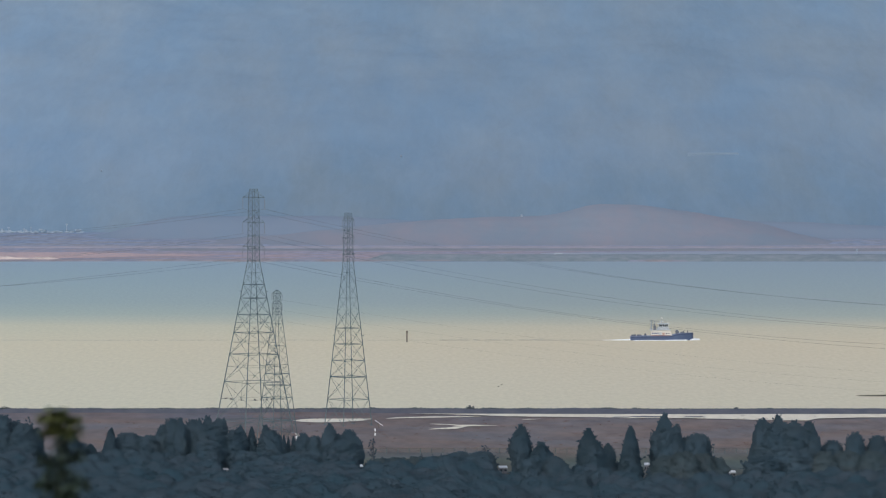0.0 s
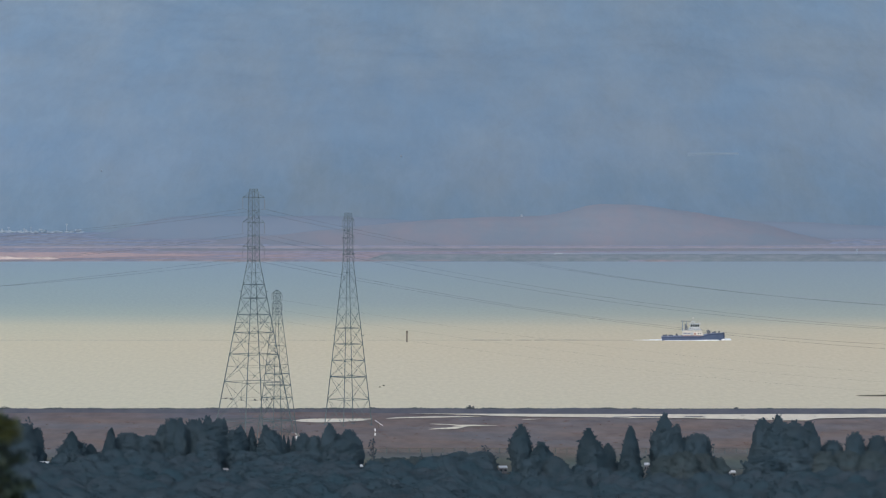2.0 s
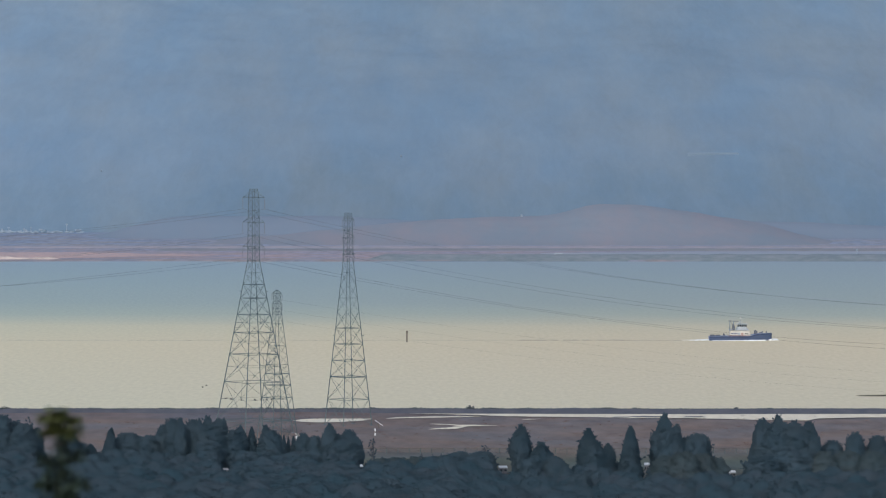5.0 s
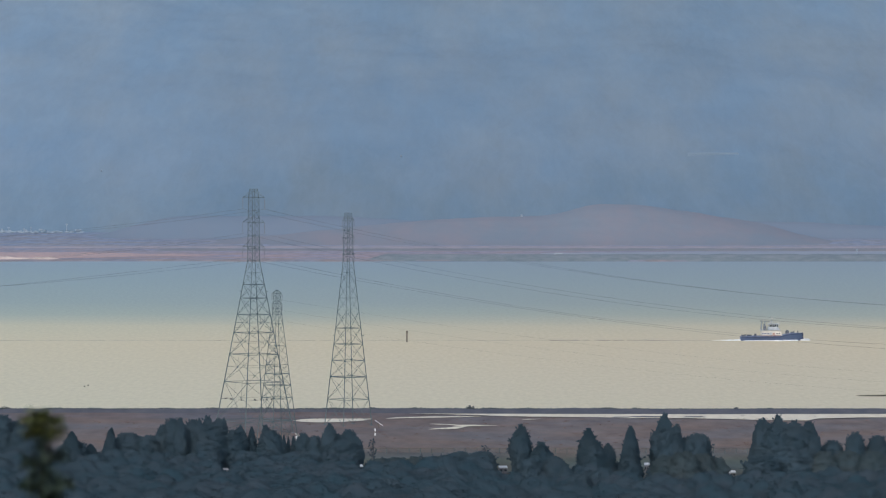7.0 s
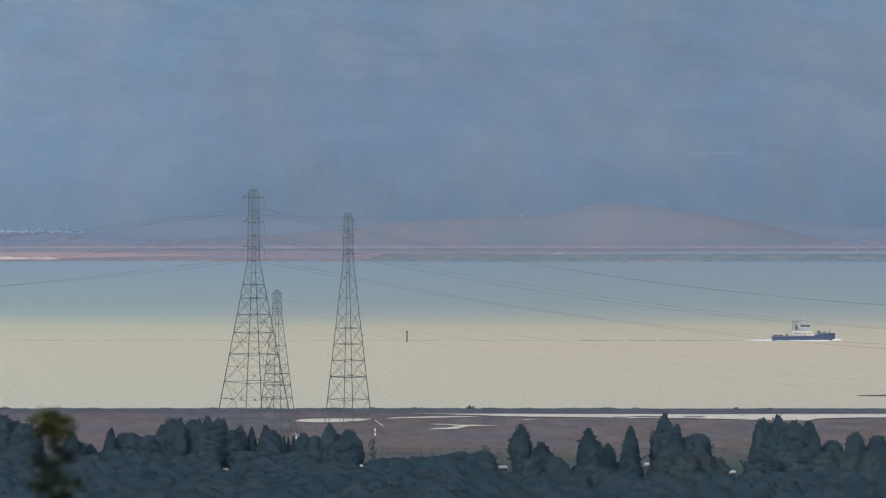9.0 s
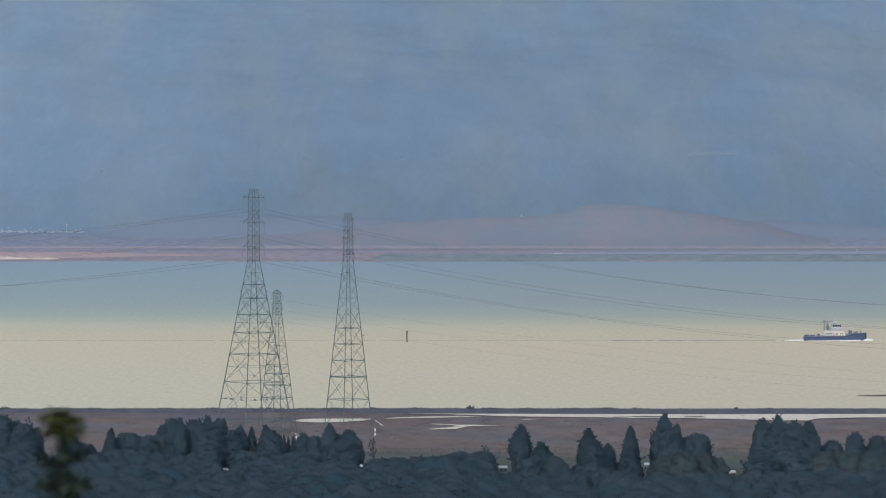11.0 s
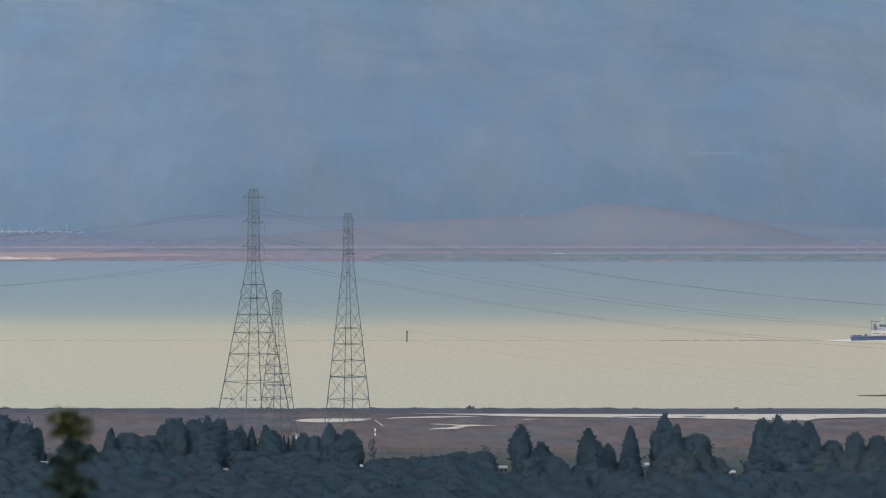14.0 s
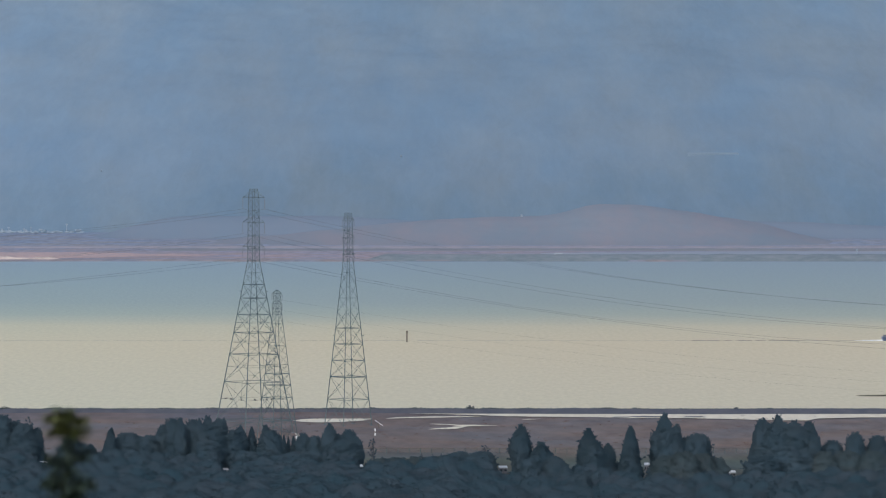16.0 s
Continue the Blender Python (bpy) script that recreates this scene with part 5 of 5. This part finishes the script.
for x, y, z, high in ((-354, 3720, 5.5, 9), (-409, 3722, 5.5, 6), (-394, 3718, 5.5, 5), (-388, 3724, 5.5, 6), (302, 2884, 3.6, 4.0)):
    p = thing("mast_pole", pose(x, y, z), "thin pale pole on the far shore", "pole", "poles across the bay")
    bm = bmesh.new()
    rod(bm, (0, 0, -1), (0, 0, high), 0.3, 0.2, 8)
    part("shaft", bm, M_TOWN, p)
    bm = bmesh.new()
    box(bm, -0.9, 0.9, -0.3, 0.3, high - 0.6, high + 0.3, 0.05)
    part("head", bm, M_TOWN, p)

# ---- the near levee's scrub and its larger bushes ----
rng = np.random.RandomState(29)
along = np.arange(-155, 155, 0.3)
swell = 0.5 + 0.5 * np.clip(1.6 * waves(along, along * 0, 11.0, 77), -1, 1)
centres = [(x + rng.uniform(-0.2, 0.2), 1062 + rng.uniform(-0.9, 0.9), 1.9) for x in along.tolist()]
scrub = part("levee_scrub", clumped_crown("levee_scrub", centres, [(0.1 + 0.28 * v * rng.uniform(0.6, 1.0)) * (1.0 if x < 50 else 0.5) for v, x in zip(swell.tolist(), along.tolist())], 16000, 0.1, rng), M_BUSH, None, "low dark scrub along the levee's crown")
tagged(scrub, "", "scrub", "", "stuff")


def bush(x, y, z, high, wide, seed):
    """A small rounded bush of leafy lumps on short stems."""
    rng = np.random.RandomState(seed)
    b = thing("bush", pose(x, y, z), "low rounded grey-green bush on the levee", "bush", "bushes on the levee")
    centres = []
    for _ in range(16):
        side = rng.uniform(-0.42, 0.42)
        centres.append((side * wide, rng.uniform(-0.6, 0.6), high * rng.uniform(0.05, 0.62) * (1 - 1.4 * side * side)))
    bm = bmesh.new()
    for c in centres:
        rod(bm, (c[0] * 0.3, 0, -0.2), c, 0.04, 0.015, 4)
    part("stem", bm, M_BARK, b)
    part("crown", clumped_crown("crown", centres, [high * rng.uniform(0.2, 0.36) for _ in centres], 700, 0.1, rng), M_BUSH, b)
    return b


for k, (x, high, wide) in enumerate(((7.2, 1.1, 2.5), (-7.6, 0.5, 1.6), (-118.0, 0.85, 5.0), (44.5, 0.55, 2.4), (79.0, 0.5, 1.6), (-18.8, 0.5, 1.6), (-104.5, 0.5, 4.5), (88.0, 0.35, 1.8), (-62.0, 0.45, 4.0),
                                     (-31.0, 0.4, 3.2), (52.0, 0.4, 3.0), (-47.0, 0.45, 2.0), (-75.0, 0.4, 3.0), (13.0, 0.4, 3.0))):
    bush(x, 1062.3, 1.85, high, wide, 70 + k)

# marsh tussocks and weedy patches
rng = np.random.RandomState(31)
centres = [(rng.uniform(-120, 125), rng.uniform(912, 1050), 0.75) for _ in range(500)]
tufts = part("marsh_tussocks", leaf_cloud("marsh_tussocks", centres, [rng.uniform(0.3, 1.3) for _ in centres], 9000, 0.1, rng, 0.15), material("brown_marsh_weed", (0.12, 0.09, 0.085), (0.19, 0.135, 0.115), 9.0, 0.95, island=0.3, spec=0.05), None, "reddish-brown tussocks of marsh weed")
tagged(tufts, "", "marsh weed", "", "stuff")

# ---- fence at the edge of the marsh ----
fence = thing("fence", pose(0, 911, 0.55), "low dark timber fence between grove and marsh", "fence")
for k in range(-15, 46):
    bar("post", (k * 2.6, 0, -0.4), (k * 2.6, 0, 1.45), 0.16, fence, M_STEEL)
for z in (0.5, 0.95, 1.35):
    bm = bmesh.new()
    box(bm, -39.2, 117.2, -0.05, 0.05, z - 0.06, z + 0.06, 0.01)
    part("rail", bm, M_WOOD, fence)

# ---- buildings half hidden in the grove, shrunk to fit the camera's view ----
for x, y, top, wide, turn, wall, roof in ((12.9, 853, 1.1, 1.6, 12, M_ROOF, M_PALEROOF), (44.2, 856, 1.5, 0.9, -10, M_ROOF, M_PALEROOF), (61.6, 842, 0.9, 1.2, 10, M_ROOF, M_PALEROOF),
                                    (-46.4, 842, 1.4, 0.9, 20, M_WHITE, M_ROOF), (-86.2, 854, 1.95, 2.0, 0, M_ROOF, M_PALEROOF), (-17.6, 854, 1.3, 0.5, 0, M_ROOF, M_PALEROOF)):
    cottage(x, y, 0.6, wide, 1.2, top, turn, wall, roof, "scaled-down house half hidden by trees, sized to its visible roof", "sheds in the grove", "shed", 0.12)

pipe = thing("boom_gate", pose(-16.3, 1003, 0.6), "white tilted boom on a short post in the marsh", "boom gate")
bm = bmesh.new()
rod(bm, (-0.9, 0, 1.9), (1.1, 0, 0.5), 0.075, 0.06, 8)
part("boom", bm, M_WHITE, pipe)
bm = bmesh.new()
box(bm, -0.12, 0.12, -0.12, 0.12, -0.3, 1.3, 0.02)
part("post", bm, M_WOOD, pipe)
sign = thing("marker_post", pose(-16.7, 973, 0.6), "short white post with a dark band in the marsh", "post")
bm = bmesh.new()
box(bm, -0.16, 0.16, -0.1, 0.1, -0.3, 0.8, 0.03)
part("lower_post", bm, M_WHITE, sign)
bm = bmesh.new()
box(bm, -0.22, 0.22, -0.12, 0.12, 0.75, 1.1, 0.02)
part("band", bm, M_WOOD, sign, "dark band")
bm = bmesh.new()
box(bm, -0.16, 0.16, -0.1, 0.1, 1.05, 1.75, 0.03)
part("upper_post", bm, M_WHITE, sign)

box_unit = thing("equipment_box", pose(-34.9, 950, 0.6), "white equipment box with a sloping lid at the marsh edge", "equipment box")
bm = bmesh.new()
box(bm, -0.5, 0.5, -0.4, 0.4, -0.3, 1.5, 0.03)
part("cabinet", bm, M_WHITE, box_unit)
bm = bmesh.new()
box(bm, -0.75, 0.65, -0.5, 0.5, -0.06, 0.06, 0.02)
lid = part("lid", bm, M_CREAM, box_unit)
lid.matrix_basis = pose(0, 0, 1.75, 0, 24, 0)
bm = bmesh.new()
box(bm, -0.3, 0.3, -0.43, -0.4, 0.1, 1.3, 0.01)
part("hatch", bm, M_PALE, box_unit)

# ---- birds: some at rest on the tall pylon's ring, two flying over the water ----
rng = np.random.RandomState(37)
ring = [pose(-47.2, 986, 0.4, 0, 0, YAW) @ Vector((8.48 * math.cos(radians(45 + 90 * i)), 8.48 * math.sin(radians(45 + 90 * i)), 8.51)) for i in (1, 2, 3)]
for side, along in ((0, 0.2), (0, 0.42), (0, 0.8), (1, 0.22), (1, 0.36), (1, 0.5), (1, 0.62), (1, 0.9)):
    p = ring[side].lerp(ring[side + 1], along)
    bird("bird", pose(p.x, p.y, p.z + 0.17, 0, -18, rng.uniform(0, 360)), "small dark bird at rest on the pylon", False)
birds = [bird("bird", pose(11.0, 1190, 0), "small dark bird flying low over the water", True) for _ in range(2)]
for b in birds:
    b.scale = (0.7, 0.7, 0.7)

# ---- the sapling close to the camera ----
sapling = thing("sapling", pose(-2.42, 25.0, 61.35), "leafy sapling swaying in the wind close to the camera", "sapling")
bm = bmesh.new()
rod(bm, (0, 0, -0.4), (0, 0, 0.3), 0.035, 0.03, 8)
part("stump", bm, M_BARK, sapling, "brown woody foot")
bm = bmesh.new()
tube(bm, [(0.02 * math.sin(k * 0.6), 0.02 * math.cos(k * 0.5), k * 0.145) for k in range(23)], lambda t: 0.03 - 0.02 * t, 6)
shoot = part("shoot", bm, M_SHOOT, sapling, "slender green stem")
LEAF_VERTS = [(0, 0, 0), (0.5, 0.34, 0.08), (1.0, 0, -0.14), (0.5, -0.34, 0.08), (0.5, 0, 0), (0.15, 0.17, 0.03), (0.15, -0.17, 0.03)]
LEAF_FACES = [(0, 5, 4), (5, 1, 4), (1, 2, 4), (2, 3, 4), (3, 6, 4), (6, 0, 4)]
blades = []
for mat in (M_TIP, M_SHOOT):
    me = bpy.data.meshes.new("leaf")
    me.from_pydata(LEAF_VERTS, [], LEAF_FACES)
    me.materials.append(mat)
    blades.append(me)
rng = np.random.RandomState(41)
# tufts up the stem: height, aside, size, leaves, 0 for pale new leaves
NODES = [(3.28, 0.0, 0.075, 44, 0), (3.25, -0.085, 0.06, 30, 0), (3.24, 0.085, 0.065, 34, 0), (3.2, 0.0, 0.075, 40, 0), (3.16, 0.075, 0.055, 26, 0), (3.19, -0.05, 0.06, 26, 0), (3.12, 0.025, 0.055, 26, 1),
         (3.07, 0.02, 0.05, 24, 1), (3.03, 0.095, 0.07, 44, 1), (3.0, -0.07, 0.068, 42, 1), (2.99, 0.01, 0.055, 26, 1), (2.93, 0.02, 0.06, 34, 1), (2.92, -0.05, 0.05, 22, 1), (2.87, 0.0, 0.055, 30, 1), (2.86, 0.12, 0.068, 40, 1), (2.85, -0.09, 0.068, 40, 1),
         (2.79, 0.02, 0.07, 40, 1), (2.76, 0.1, 0.06, 30, 1), (2.71, -0.08, 0.07, 36, 1), (2.68, 0.02, 0.08, 40, 1), (2.5, 0.03, 0.09, 30, 1), (2.2, -0.03, 0.09, 20, 1)]
for z, x, size, count, which in NODES:
    if which:
        x, size = x * 0.8, size * 0.88
    for k in range(count):
        a = rng.uniform(0, 360)
        o = np.clip(rng.normal(size=3), -1.5, 1.5) * size * 0.5
        s = size * rng.uniform(0.9, 1.4)
        leaf = new("leaf", blades[which])
        leaf.parent = shoot
        leaf.matrix_basis = pose(x + o[0], o[1], z + o[2] * 0.7, rng.uniform(-40, 40), rng.uniform(-45, 30), a) @ Matrix.Diagonal((s, s, s, 1))


# ---- what moves ----
def motions():
    rows = [(t, pose(84.7 + 6.074 * t, 1532 - 0.28 * t, 0.04 * math.sin(t * 1.9), 0.6 * math.sin(t * 1.3), 0.3 * math.sin(t * 1.7), 0)) for t in np.arange(0, 16.01, 0.5).tolist()]
    walk(tug, rows)
    walk(wake, [(0.0, pose(84.7, 1532, 0)), (8.0, pose(84.7 + 6.074 * 8, 1532 - 0.28 * 8, 0)), (16.0, pose(84.7 + 6.074 * 16, 1532 - 0.28 * 16, 0))])
    # the shoot swings from its foot: seconds and its tip's pixel place across the picture, 3.57 mm each at 25 m
    swing = [(0, 98), (0.2, 71), (0.3, 53), (0.5, 46), (0.6, 70), (0.7, 94), (0.9, 117), (1, 108), (1.2, 56), (1.5, -12), (1.7, -42), (2, -10), (2.1, 20), (2.3, 84), (2.4, 97), (2.6, 88), (2.7, 75), (3, 30), (3.2, -4),
             (3.3, -6), (3.5, 32), (3.6, 68), (3.8, 112), (3.9, 125), (4.1, 141), (4.2, 126), (4.8, 95), (5.4, 108), (6.3, 83), (6.5, 75), (6.7, 69), (7.1, 67), (7.3, 65), (7.5, 75), (7.7, 90), (7.9, 93), (8.1, 105)]
    swing += [(8.3, 122), (8.5, 132), (8.7, 130), (8.9, 105), (9, 85), (9.2, 65), (9.8, 88), (10.5, 110), (11.3, 98), (11.5, 117), (11.7, 116), (11.9, 145), (12.1, 203), (12.3, 201), (12.5, 198), (12.7, 178), (12.9, 110), (13.1, 75), (13.3, 62)]
    swing += [(13.5, 52), (13.6, 60), (13.7, 84), (13.8, 100), (14, 115), (14.1, 147), (14.2, 195), (14.3, 212), (14.4, 206), (14.5, 170), (14.6, 130), (14.7, 105), (14.9, 82), (15, 45), (15.2, 8), (15.4, 20), (15.5, 53), (15.6, 78), (15.8, 110), (16, 110)]
    walk(shoot, [(t, pose(0, 0, 0, 0, math.degrees(math.atan((s - 100) * 0.00357 / 3.15)), 0)) for t, s in swing])
    for k, b in enumerate(birds):
        rows = []
        for t in np.arange(0, 16.01, 0.5).tolist():
            rows.append((t, pose(-95.5 - 17.8 * (t - 6.3) + 1.0 * k, 1190 + 1.5 * k, 0.75 + 0.35 * k + 0.15 * math.sin(t * 2.2 + k), 10 * math.sin(t * 3 + k), 0, 180)))
        walk(b, rows)


motions()
